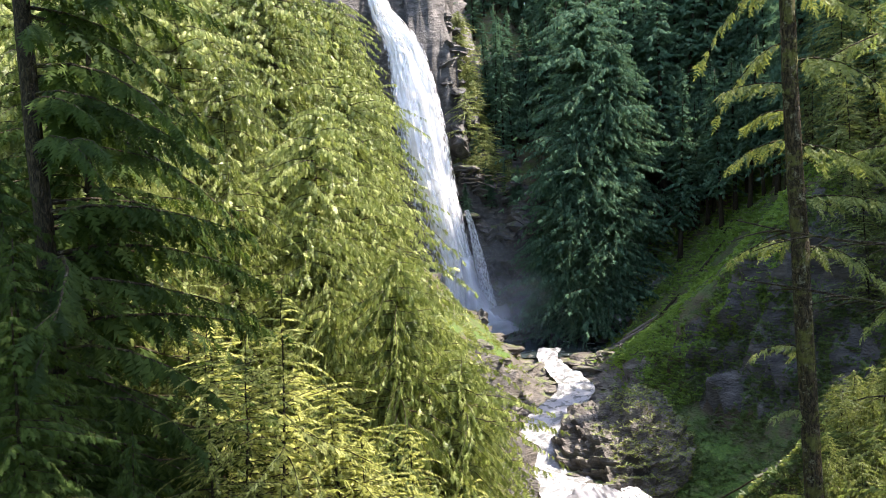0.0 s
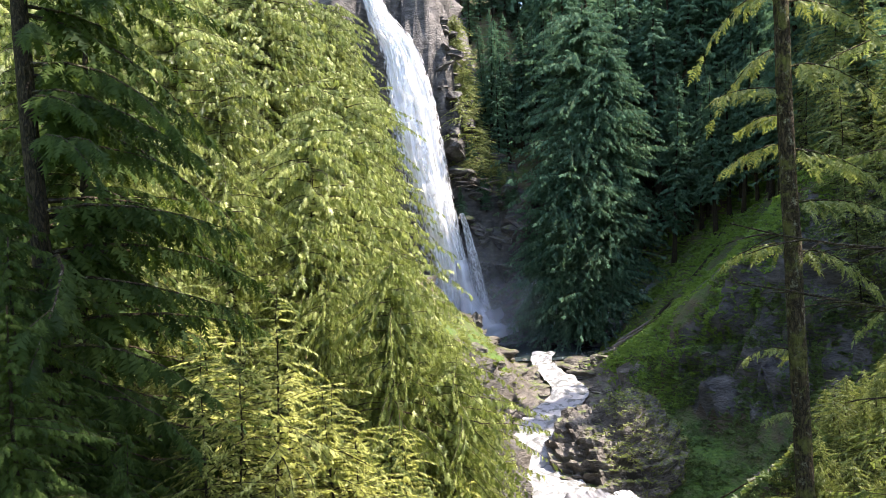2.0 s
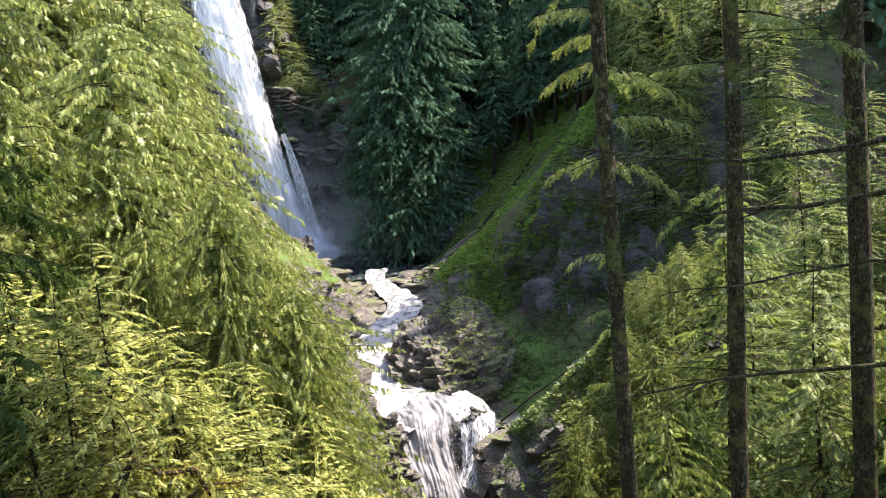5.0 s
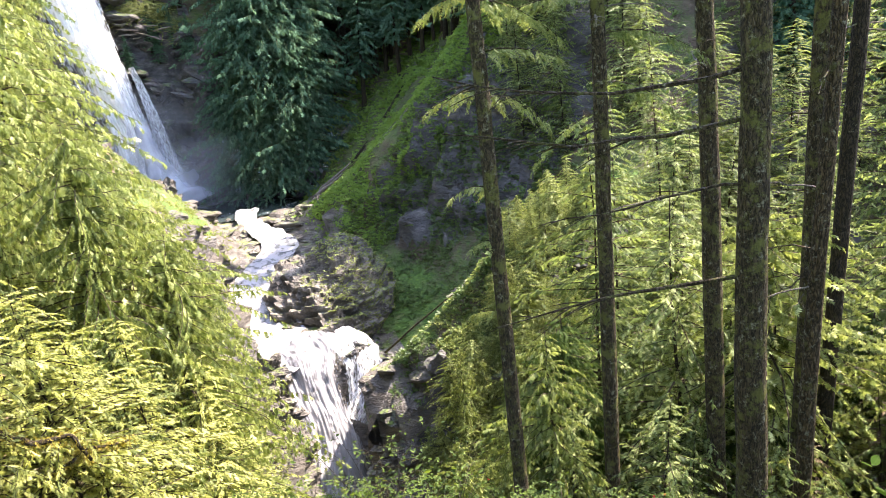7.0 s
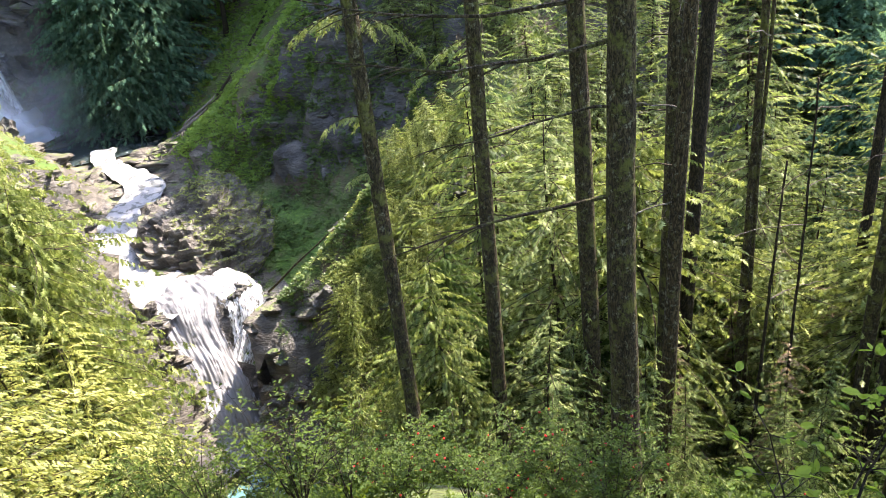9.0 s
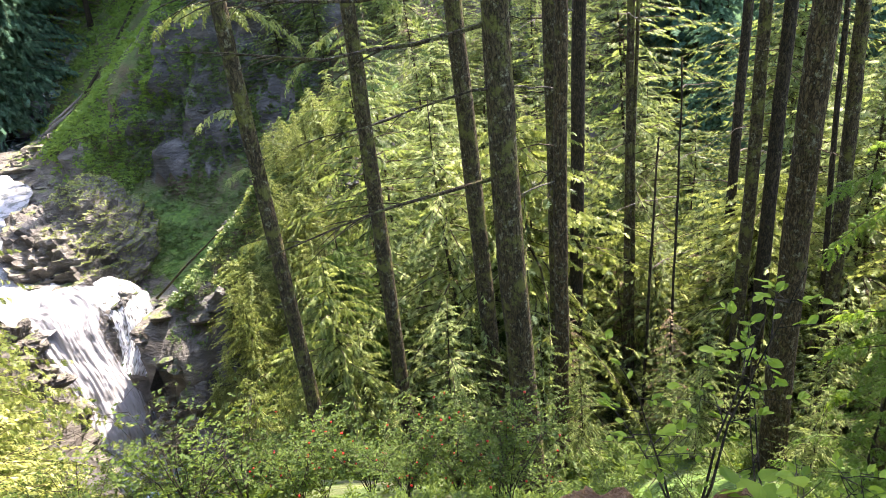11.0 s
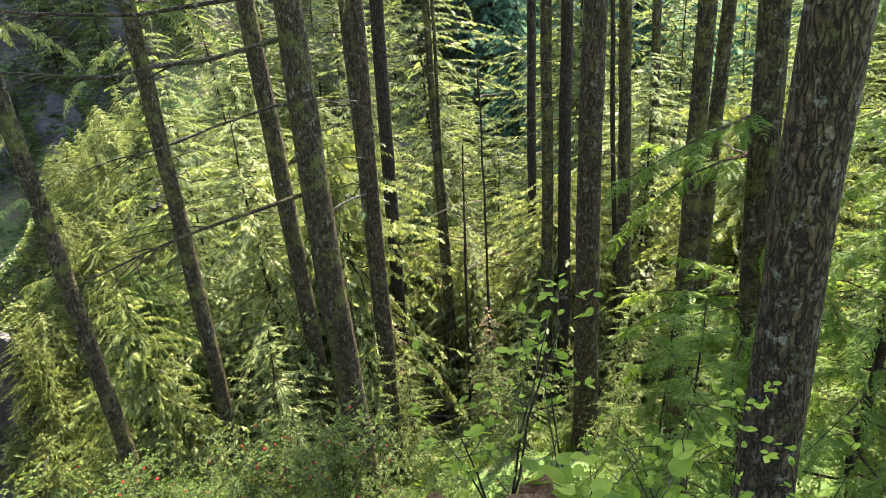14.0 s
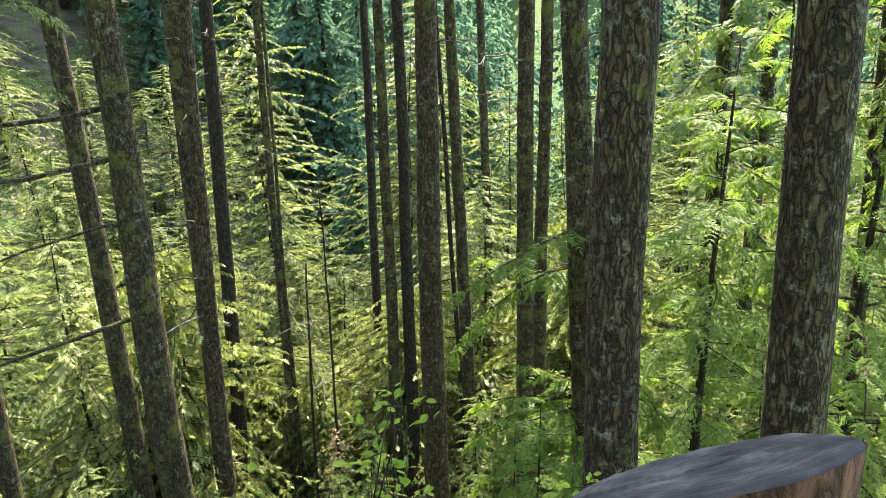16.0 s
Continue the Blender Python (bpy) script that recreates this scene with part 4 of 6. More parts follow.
def place_sprays(template, at, along, up_, size):
    """Copies of a template, or of several by turns, at many places: along and up_ are direction rows."""
    if isinstance(template, list):
        k = np.arange(len(at)) * 7919 % 104729 % len(template)
        v, f = joined([place_sprays(t, at[k == i], along[k == i], up_[k == i], size[k == i]) for i, t in enumerate(template)])
        return v, f[0]
    v, f = template
    x = along / (np.linalg.norm(along, axis=1, keepdims=True) + 1e-9)
    y = np.cross(up_, x)
    y /= np.linalg.norm(y, axis=1, keepdims=True) + 1e-9
    z = np.cross(x, y)
    out = at[:, None] + size[:, None, None] * (v[None, :, :1] * x[:, None] + v[None, :, 1:2] * y[:, None] + v[None, :, 2:] * z[:, None])
    faces = f[None] + (np.arange(len(at)) * len(v))[:, None, None]
    return out.reshape(-1, 3), faces.reshape(-1, 3)


def boughs(rng, starts, azimuths, lengths, rise, droop, per, template, leaf, hang=0.35, tilt=0.35, start=0.04, limb_r=0.02):
    """Branches from places on a trunk, each set with sprays. Returns foliage and limbs as (verts, faces)."""
    n = len(starts)
    out = np.stack([np.cos(azimuths), np.sin(azimuths), np.zeros(n)], 1)
    swing = rng.uniform(-0.45, 0.45, n)
    rise, droop = rise + rng.normal(0, 0.14, n), droop * rng.uniform(0.5, 1.5, n)
    side0 = np.stack([-out[:, 1], out[:, 0], np.zeros(n)], 1)

    def curve(s):
        return starts + lengths[:, None] * (out * s + side0 * (swing * s * s)[:, None] if np.ndim(s) else out * s + side0 * (swing * s * s)[:, None]) + \
            np.array([0, 0, 1.0]) * (lengths * (rise * s - droop * s * s))[:, None]
    at, along, size, ups = [], [], [], []
    for k in range(per):
        s = start + (1 - start) * (k + rng.uniform(0.1, 0.9)) / per
        p, q = curve(s), curve(min(s + 0.03, 1.03))
        d = q - p
        d /= np.linalg.norm(d, axis=1, keepdims=True)
        side = np.cross(d, [0, 0, 1.0])
        side /= np.linalg.norm(side, axis=1, keepdims=True)
        for sg in (-1, 1):
            ang = np.radians(rng.uniform(28, 62, n)) * (1 - 0.45 * s)
            a = d * np.cos(ang)[:, None] + sg * side * np.sin(ang)[:, None]
            a[:, 2] -= hang * rng.uniform(0.3, 1.5, n)
            at.append(p)
            along.append(a)
            size.append(leaf * lengths ** 0.5 * (1.15 - 0.6 * s) * rng.uniform(0.55, 1.4, n))
            u = np.array([0, 0, 1.0]) + rng.normal(0, tilt, (n, 3)) + sg * side * 0.25
            ups.append(u)
    tip, back = curve(1.0), curve(0.96)
    at.append(back)
    along.append(tip - back + [0, 0, -0.01])
    size.append(leaf * lengths ** 0.5 * 0.9)
    ups.append(np.array([0, 0, 1.0]) + rng.normal(0, tilt, (n, 3)))
    leaves = place_sprays(template, np.vstack(at), np.vstack(along), np.vstack(ups), np.concatenate(size))
    knots = np.linspace(0, 0.97, 5)
    line = np.stack([curve(s) for s in knots], 1)
    limbs = joined([tube(line[i], limb_r * lengths[i] ** 0.8 * np.array([1, 0.75, 0.5, 0.3, 0.12]), 4, False) for i in range(n)])
    return leaves, limbs


def trunk_tube(height, r, rng, sides=10, bend=0.02, flare=1.35, rows=14, top=0.12):
    k = np.linspace(0, 1, rows)
    px = bend * height * np.cumsum(rng.normal(0, 0.12, rows)) * k
    py = bend * height * np.cumsum(rng.normal(0, 0.12, rows)) * k
    rad = r * (1 - (1 - top) * k ** 1.1)
    rad = rad * (1 + (flare - 1) * np.exp(-k * height / (4 * r + 0.2)))
    v, f = tube(np.c_[px, py, k * height], rad, sides)
    core = np.c_[np.repeat(px, sides), np.repeat(py, sides)]
    n = rows * sides
    lump = 1 + 0.06 * vnoise(v[:n] * [5, 5, 1.2] + 31)
    v[:n, :2] = core + (v[:n, :2] - core) * lump[:, None]
    return v, f


class Conifer:
    """Meshes of one kind of tree, shared by its copies. height in metres at scale 1."""

    def __init__(self, seed, height, r, base, reach, count, per, template, leaf, leaf_mat, trunk_mat, rise=0.25, droop=0.55, hang=0.35, taper=0.8, tilt=0.35, low=0.0):
        rng = np.random.default_rng(seed)
        self.height = height
        u = (np.arange(count) + rng.uniform(0, 1, count)) / count
        z = base + (height - base) * (1 - (1 - u) ** 1.0) * 0.985
        rel = (z - base) / (height - base)
        prof = np.minimum(1.0, (1 - rel) ** taper * 1.02 + 0.03) * (low + (1 - low) * np.minimum(1, 0.55 + rel * 2.2))
        lengths = reach * prof * rng.uniform(0.45, 1.3, count) * (1 + 0.25 * np.sin(z * 1.3 + seed))
        az = np.arange(count) * 2.39996 + rng.uniform(-0.9, 0.9, count)
        starts = np.c_[np.zeros((count, 2)), z]
        leaves, limbs = boughs(rng, starts, az, lengths, rise, droop, per, template, leaf, hang, tilt, 0.04, 0.011)
        tv, tf = trunk_tube(height, r, rng)
        self.parts = [("trunk", mesh_np("trunk", tv, tf, shade=True), trunk_mat), ("branchwork", mesh_np("branchwork", *limbs), limb_bark), ("crown", mesh_np("crown", *leaves), leaf_mat)]
        for _, me, mat in self.parts:
            me.materials.append(mat)
        self.tris = len(leaves[1])

    def plant(self, name, x, y, z, scale, turn, label, category, group, lean=(0, 0), squash=1.0):
        m = pose(x, y, z, lean[1], lean[0], turn) @ Matrix.Diagonal((scale * squash, scale * squash, scale, 1))
        root = empty(name, m, label, category, group)
        for n, me, mat in self.parts:
            tagged(part(n, me, mat, root), kind="" if n == "trunk" else "stuff")
        return root


SP_CEDAR = [frond(4, 0.42, 0.35, 10 + i, 0.3) for i in range(4)]
SP_HEM = [frond(6, 0.34, 0.14, 20 + i, 0.2) for i in range(4)]
SP_FAR = [frond(3, 0.5, 0.3, 40 + i, 0.3) for i in range(3)]
SP_DARK = [frond(6, 0.36, 0.40, 60 + i, 0.35) for i in range(4)]
SP_NEAR = [compound_spray(6, 0.42, 5, 0.18, 4), clump(14, 0.36, 5, 0.2, 0.25, 51, 0.15), clump(14, 0.34, 5, 0.25, 0.25, 52, 0.25)]

CEDARS = [Conifer(100 + i, 18, 0.06, 0.3, 4.6, 290, 26, SP_CEDAR, 0.175, cedar_leaf, bark_dark, 0.15, 0.65, 1.9, 0.34, 0.4, 0.8) for i in range(3)]
HEMLOCKS = [Conifer(120 + i, 18, 0.08, 0.6, 4.2, 190, 26, SP_HEM, 0.14, hemlock_leaf, bark_dark, 0.18, 0.45, 0.55, 0.5, 0.6, 0.6) for i in range(3)]
SMALL_CEDAR = [Conifer(260 + i, 6, 0.05, 0.2, 1.9, 120, 22, SP_CEDAR, 0.135, cedar_leaf, bark_dark, 0.2, 0.55, 1.0, 0.5, 0.45, 0.7) for i in range(3)]
SMALL_HEM = [Conifer(280 + i, 6, 0.04, 0.3, 2.0, 95, 22, SP_HEM, 0.115, hemlock_leaf, bark_dark, 0.20, 0.42, 0.45, 0.6, 0.6, 0.6) for i in range(3)]
YOUNG = [Conifer(140 + i, 8, 0.05, 0.3, 2.7, 150, 26, SP_HEM, 0.11, young_leaf, bark_dark, 0.25, 0.4, 0.3, 0.6, 0.45, 0.6) for i in range(3)]
FIRS_FAR = [Conifer(160 + i, 30, 0.4, 7 if i == 1 else 2.0, 4.2, 210, 12, SP_FAR, 0.36, haze_leaf, bark_dark, 0.12, 0.42, 0.4, 0.7, 0.5, 0.4) for i in range(3)]
CEDARS_FAR = [Conifer(180 + i, 30, 0.4, 3.5, 7.0, 620, 20, SP_FAR, 0.27, haze_leaf, bark_dark, 0.2, 0.5, 1.0, 0.26, 0.5, 0.8) for i in range(2)]
TALL_HEM = [Conifer(220 + i, 28, 0.10, 1.0, 4.4, 280, 26, SP_HEM, 0.14, hemlock_leaf, bark_dark, 0.18, 0.45, 0.55, 0.42, 0.6, 0.6) for i in range(3)]
DARK_HEM = [Conifer(240 + i, 14, 0.16, 1.0, 3.4, 140, 20, SP_DARK, 0.24, shade_dark_leaf, bark_dark, 0.15, 0.5, 0.6, 0.5, 0.4, 0.6) for i in range(2)]
DEAD_HEM = Conifer(300, 7, 0.05, 0.6, 1.8, 46, 14, SP_HEM, 0.17, dead_leaf, bark, 0.1, 0.4, 0.4, 0.6, 0.4, 0.6)
NEAR_HEM = [Conifer(200 + i, 7, 0.06, 0.8, 2.0, 40, 7, SP_NEAR, 0.34, bough_leaf, bark_dark, 0.2, 0.4, 0.15, 0.5, 0.25, 0.7) for i in range(2)]


def plant_at(kind, name, x, y, height, rng, label, category, group, sink=0.25, squash=1.0):
    s = height / kind.height
    return kind.plant(name, x, y, ground_at(x, y) - sink, s, rng.uniform(0, 360), label, category, group, (rng.uniform(-3.5, 3.5), rng.uniform(-3.5, 3.5)), squash * rng.uniform(0.85, 1.2))


# the wooded hillside across the water, tips kept clear of the falls
rng = np.random.default_rng(7)
EDGE_EL = [-35, -30, -20, -13.7, -9, -3, 5.6, 19, 30]
EDGE_AZ = [6.5, 6.8, 6.6, 4.9, 2.6, -2.4, -3.6, -5.8, -7.5]


def left_wood(n, dist, az_range, hts, kinds, label, category, group, reach):
    made = 0
    for _ in range(n * 20):
        if made >= n:
            break
        a, d, h = rng.uniform(*az_range), rng.uniform(*dist), rng.uniform(*hts)
        x, y = d * math.sin(radians(a)), d * math.cos(radians(a))
        z = ground_at(x, y)
        ok = True
        for k in (0.08, 0.35, 0.65, 0.97):
            el = math.degrees(math.atan2(z + k * h, d))
            rr = reach * h / 18 * (1 - k) ** 0.5 + 0.25
            if a + math.degrees(math.atan2(rr, d)) > np.interp(el, EDGE_EL, EDGE_AZ):
                ok = False
        if not ok:
            continue
        plant_at(kinds[int(rng.integers(len(kinds)))], "cedar_tree" if category == "tree" else "young_hemlock", x, y, h, rng, label, category, group)
        made += 1


left_wood(34, (38, 66), (-24, 3), (14, 24), CEDARS, "sunlit drooping cedar on the steep hillside", "tree", "hillside cedars", 3.2)
left_wood(40, (19, 38), (-36, 4), (10, 18), CEDARS, "sunlit drooping cedar on the steep hillside", "tree", "hillside cedars", 3.2)
left_wood(46, (22, 60), (-8, 7), (2, 6.5), SMALL_CEDAR, "small bright cedar on the mossy bank", "tree", "hillside cedars", 3.2)
left_wood(26, (13, 26), (-24, 6), (5, 9), YOUNG + HEMLOCKS[:1], "bright yellow-green young hemlock on the slope", "young tree", "young hemlocks", 3.0)

for x, y, h in ((-4.0, 16.5, 7.5), (-2.5, 17.6, 7), (-5.6, 17.2, 8), (-1.2, 19, 7), (-3.4, 20.5, 8), (0.2, 21, 6.5), (-0.6, 23, 7.5)):
    plant_at(YOUNG[int(rng.integers(3))], "young_hemlock", x, y, h, rng, "bright yellow-green young hemlock on the slope", "young tree", "young hemlocks")

# dark trees close by on that side, the shade put into their foliage colour
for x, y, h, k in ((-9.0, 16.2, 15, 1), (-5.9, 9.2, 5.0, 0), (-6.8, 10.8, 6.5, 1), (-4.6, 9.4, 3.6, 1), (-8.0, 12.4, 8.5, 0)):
    plant_at(DARK_HEM[k], "hemlock_tree", x, y, h, rng, "dark green hemlock with drooping boughs, its foliage darkened for shade", "tree", "shaded hemlocks")

# the dark wood behind the pool
LINE_AZ, LINE_EL = [16.5, 21.0, 27.5], [-5.5, -1.2, 2.6]
CEDAR_SPOTS = ((15.6, 86.4, 24), (18.8, 86.0, 29), (22.0, 87.0, 31), (13.4, 88.6, 15), (17.6, 84.4, 17), (21.2, 84.6, 21), (19.0, 90.0, 31))
for x, y, h in CEDAR_SPOTS:
    plant_at(CEDARS_FAR[int(rng.integers(2))], "cedar_tree", x, y, h, rng, "large dark cedar at the foot of the shaded wood", "tree", "dark cedars by the pool")
for _ in range(170):
    x, y = rng.uniform(6, 60), rng.uniform(90, 130)
    if y < 92 + max(0, 12 - x) * 0.8 or (x > 26 and y < 88 + 0.55 * (x - 26)):
        continue
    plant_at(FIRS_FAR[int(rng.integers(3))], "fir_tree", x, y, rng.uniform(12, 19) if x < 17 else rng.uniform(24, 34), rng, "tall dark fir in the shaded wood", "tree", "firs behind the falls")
# small trees and bushes that cling to the rock beside the falls
wz = wall_area * ((fc[:, 0] > 3.2) & (fc[:, 0] < 13) & (fc[:, 1] > 90) & (fc[:, 1] < 106) & (fc[:, 2] > 1) & (fc[:, 2] < 40))
for k in rng.choice(len(wz), 46, p=wz / wz.sum()):
    h = rng.uniform(2.5, 7)
    kind = FIRS_FAR[0] if rng.random() < 0.6 else SMALL_CEDAR[0]
    kind.plant("small_fir", fc[k, 0], fc[k, 1] - 0.1, fc[k, 2] - 0.4, h / kind.height, rng.uniform(0, 360), "small fir clinging to the rock beside the falls", "young tree", "small firs on the cliff", (0, 0), 1.5)
for _ in range(16):
    x, y = rng.uniform(-22, 4), rng.uniform(106, 122)
    plant_at(FIRS_FAR[int(rng.integers(3))], "fir_tree", x, y, rng.uniform(7, 11), rng, "fir above the brink of the falls", "tree", "firs above the falls")
for x, y, h in ((30, 90.5, 34), (33, 92, 36), (36, 90.5, 38), (39, 93, 36), (35, 96, 36), (42, 90, 36), (28, 94, 34), (45, 94, 36), (31, 98, 36), (40, 98, 38)):
    plant_at(FIRS_FAR[int(rng.integers(3))], "fir_tree", x, y, h, rng, "tall dark fir above the green slope", "tree", "firs above the green slope")
for _ in range(40):
    a, d = rng.uniform(18.5, 27.5), rng.uniform(82, 97)
    x, y = d * math.sin(radians(a)), d * math.cos(radians(a))
    if math.degrees(math.atan2(ground_at(x, y) + 0.5, d)) < np.interp(a, LINE_AZ, LINE_EL):
        continue
    plant_at(FIRS_FAR[1], "fir_tree", x, y, rng.uniform(13, 21), rng, "tall dark fir above the green slope", "tree", "firs above the green slope")
for _ in range(34):
    x, y = rng.uniform(34, 62), rng.uniform(50, 95)
    if (y - 50) < (x - 34) * 0.2 or math.degrees(math.atan2(x, y)) < 27.5:
        continue
    plant_at(FIRS_FAR[int(rng.integers(3))], "fir_tree", x, y, rng.uniform(18, 28), rng, "tall dark fir above the green slope", "tree", "firs above the green slope")

for x, y, h in ((31, 45, 15), (33, 48, 17), (30.5, 50, 14), (34, 52, 16), (31.5, 54, 15), (35, 57, 16), (33, 60, 14), (37, 49, 17), (36, 44, 16), (30, 42, 13), (29.5, 47, 12), (33.5, 56, 15)):
    plant_at(HEMLOCKS[int(rng.integers(3))], "hemlock_tree", x, y, h, rng, "green hemlock on the ridge above the gully", "tree", "hemlocks on the ridge")


# the woods far off, as one mass
def tiny_tree(seed):
    rng = np.random.default_rng(seed)
    n = 40
    z = np.linspace(0.06, 0.98, n)
    leaves, _ = boughs(rng, np.c_[np.zeros((n, 2)), z], np.arange(n) * 2.4, 0.17 * (1 - z) ** 0.6 * rng.uniform(0.6, 1.3, n) + 0.01, 0.1, 0.4, 2, spray(2, 0.5, 0.2, 0.5, seed), 0.30, 0.3, 0.4)
    return leaves


def distant_forest(name, count, where, hts, label, seed):
    rng = np.random.default_rng(seed)
    shapes, pieces = [tiny_tree(70 + i) for i in range(3)], []
    xy = np.array([where(rng) for _ in range(count)])
    z = ground(xy)
    for k in range(count):
        v, f = shapes[k % 3]
        a, h = rng.uniform(0, 6.28), rng.uniform(*hts)
        c, s = math.cos(a), math.sin(a)
        pieces.append((np.c_[v[:, 0] * c - v[:, 1] * s, v[:, 0] * s + v[:, 1] * c, v[:, 2]] * h + [xy[k, 0], xy[k, 1], z[k] - 0.3], f))
    v, f = joined(pieces)
    return tagged(part(name, mesh_np(name, v, f[0]), haze_leaf), label, "forest", kind="stuff")


def far_polar(a0, a1, d0, d1):
    def pick(r):
        a, d = radians(r.uniform(a0, a1)), r.uniform(d0, d1)
        return d * math.sin(a), d * math.cos(a)
    return pick


distant_forest("distant_forest", 300, far_polar(8, 50, 118, 210), (22, 34), "dense dark conifer forest above the ravine", 91)
distant_forest("distant_forest", 420, far_polar(50, 125, 70, 230), (18, 32), "dense dark conifer forest across the valley", 90)


# ---- the near forest: tall bare trunks, a few with unseen crowns high above, added for shade ----
class CrownOnly:
    def __init__(self, seed, depth, reach, count):
        rng = np.random.default_rng(seed)
        z = np.sort(rng.uniform(0, depth, count))
        lengths = reach * (1 - z / depth * 0.85) * rng.uniform(0.6, 1.2, count)
        az = np.arange(count) * 2.39996 + rng.uniform(-0.5, 0.5, count)
        leaves, limbs = boughs(rng, np.c_[np.zeros((count, 2)), z], az, lengths, 0.15, 0.45, 12, SP_HEM, 0.62, 0.3)
        self.leaf, self.limb = mesh_np("crown", *leaves), mesh_np("branchwork", *limbs)
        self.leaf.materials.append(hemlock_leaf)
        self.limb.materials.append(limb_bark)


SHADE_CROWNS = [CrownOnly(300 + i, 11, 3.6, 70) for i in range(3)]


def dead_branch(rng, start, az, length, rise, droop, r=0.022, twigs=5):
    """A bare, forked branch with a few twigs."""
    s = np.linspace(0, 1, 8)
    out = np.array([math.cos(az), math.sin(az), 0])
    side = np.array([-out[1], out[0], 0])
    bend = rng.uniform(-0.25, 0.25)
    line = np.asarray(start) + length * (s[:, None] * out + (bend * s ** 2)[:, None] * side + np.c_[0 * s, 0 * s, rise * s - droop * s * s])
    line[1:-1] += rng.normal(0, 0.018 * length ** 0.5, (6, 3))
    pieces = [tube(line, r * (1 - 0.85 * s) + 0.003, 5)]
    for _ in range(twigs):
        k = rng.uniform(0.3, 0.95)
        p = np.array([np.interp(k, s, line[:, i]) for i in range(3)])
        a2 = az + rng.choice([-1, 1]) * rng.uniform(0.4, 1.0)
        l2 = length * rng.uniform(0.12, 0.35) * (1.1 - k * 0.6)
        q = np.array([math.cos(a2), math.sin(a2), rng.uniform(-0.4, 0.15)])
        t2 = np.linspace(0, 1, 4)
        pieces.append(tube(p + l2 * t2[:, None] * q + np.c_[0 * t2, 0 * t2, -0.15 * l2 * t2 ** 2], r * 0.35 * (1 - 0.8 * t2) + 0.002, 4, False))
    return joined(pieces)


def tall_tree(x, y, z, lean, r, seed, label, material=bark, sides=14, top=19.0, stubs=8, crown=True, name="fir_tree", group="tall trunks on the slope", named=()):
    """A tall trunk that passes x, y at height z with a lean per metre, down to the ground, with dead branches below its crown."""
    rng = np.random.default_rng(seed)
    gz0 = ground_at(x, y) - 0.3
    bx, by = x + lean[0] * (gz0 - z), y + lean[1] * (gz0 - z)
    height = top - gz0
    root = empty(name, pose(bx, by, gz0), label, "tree", group)
    k = np.linspace(0, 1, 40)
    zz = k * height
    wob = np.cumsum(rng.normal(0, 0.010, (40, 2)), 0)
    wob -= wob[np.argmin(np.abs(zz - (z - gz0)))]
    line = np.c_[lean[0] * zz + wob[:, 0], lean[1] * zz + wob[:, 1], zz]
    rel = (zz - (z - gz0)) / height
    rad = r * np.clip(1 - 0.75 * np.maximum(rel, 0) ** 1.2 + 0.25 * np.maximum(-rel, 0), 0.12, 1.4) * (1 + 0.35 * np.exp(-zz / (3 * r)))
    v, f = tube(line, rad, sides)
    m = 40 * sides
    core = np.repeat(line, sides, 0)
    v[:m] = core + (v[:m] - core) * (1 + 0.05 * vnoise((v[:m] + [x, y, 0]) * [4, 4, 0.9]) + 0.03 * vnoise((v[:m] + [x, y, 0]) * [14, 14, 3]))[:, None]
    stem = part("trunk", mesh_np("trunk", v, f, shade=True), material, root)
    for _ in range(stubs):
        zz0 = rng.uniform(0.25, 0.95) * height
        a = rng.uniform(0, 2 * np.pi)
        p = [np.interp(zz0, zz, line[:, i]) for i in range(3)]
        me = mesh_np("dead_branch", *dead_branch(rng, p, a, rng.uniform(0.4, 2.6), rng.uniform(-0.1, 0.3), rng.uniform(0, 0.3), 0.010 + 0.012 * rng.random(), int(rng.integers(1, 5))))
        part("dead_branch", me, limb_bark if rng.random() < 0.6 else pale_limb, stem)
    for px, py, pz, az, length, rise, droop, rr in named:
        p = [np.interp(pz - gz0, zz, line[:, i]) for i in range(3)]
        part("dead_branch", mesh_np("dead_branch", *dead_branch(rng, p, az, length, rise, droop, rr, 9)), limb_bark, stem, "long mossy dead branch")
    # only these trunks get a crown, out of view, set and sized to cast shade
    if crown and seed in (1, 7, 19, 22, 25):
        c = SHADE_CROWNS[seed % 3]
        s = 1.25 if seed == 1 else 0.8 + 0.5 * rng.random()
        zc = top - 11 * s * 0.93
        p = [np.interp(zc, zz + gz0, line[:, i]) for i in range(3)]
        for nme, me in (("branchwork", c.limb), ("crown", c.leaf)):
            tagged(part(nme, me, None, root, m=pose(p[0], p[1], p[2], 0, 0, rng.uniform(0, 360)) @ Matrix.Diagonal((s, s, s, 1))), kind="stuff")
    return root


FURROWED = "tall straight fir trunk with furrowed grey-brown bark"
tall_tree(6.69, 12.32, -8.38, (-0.015, 0.008), 0.17, 1, "slender hemlock trunk with mossy bark", stubs=5, top=27.0, name="hemlock_tree")
tall_tree(9.26, 12.07, -9.99, (-0.003, 0.002), 0.187, 2, "slender fir trunk with dead side branches", stubs=26)
tall_tree(12.31, 11.73, -6.61, (-0.020, 0.021), 0.231, 3, FURROWED, stubs=30)
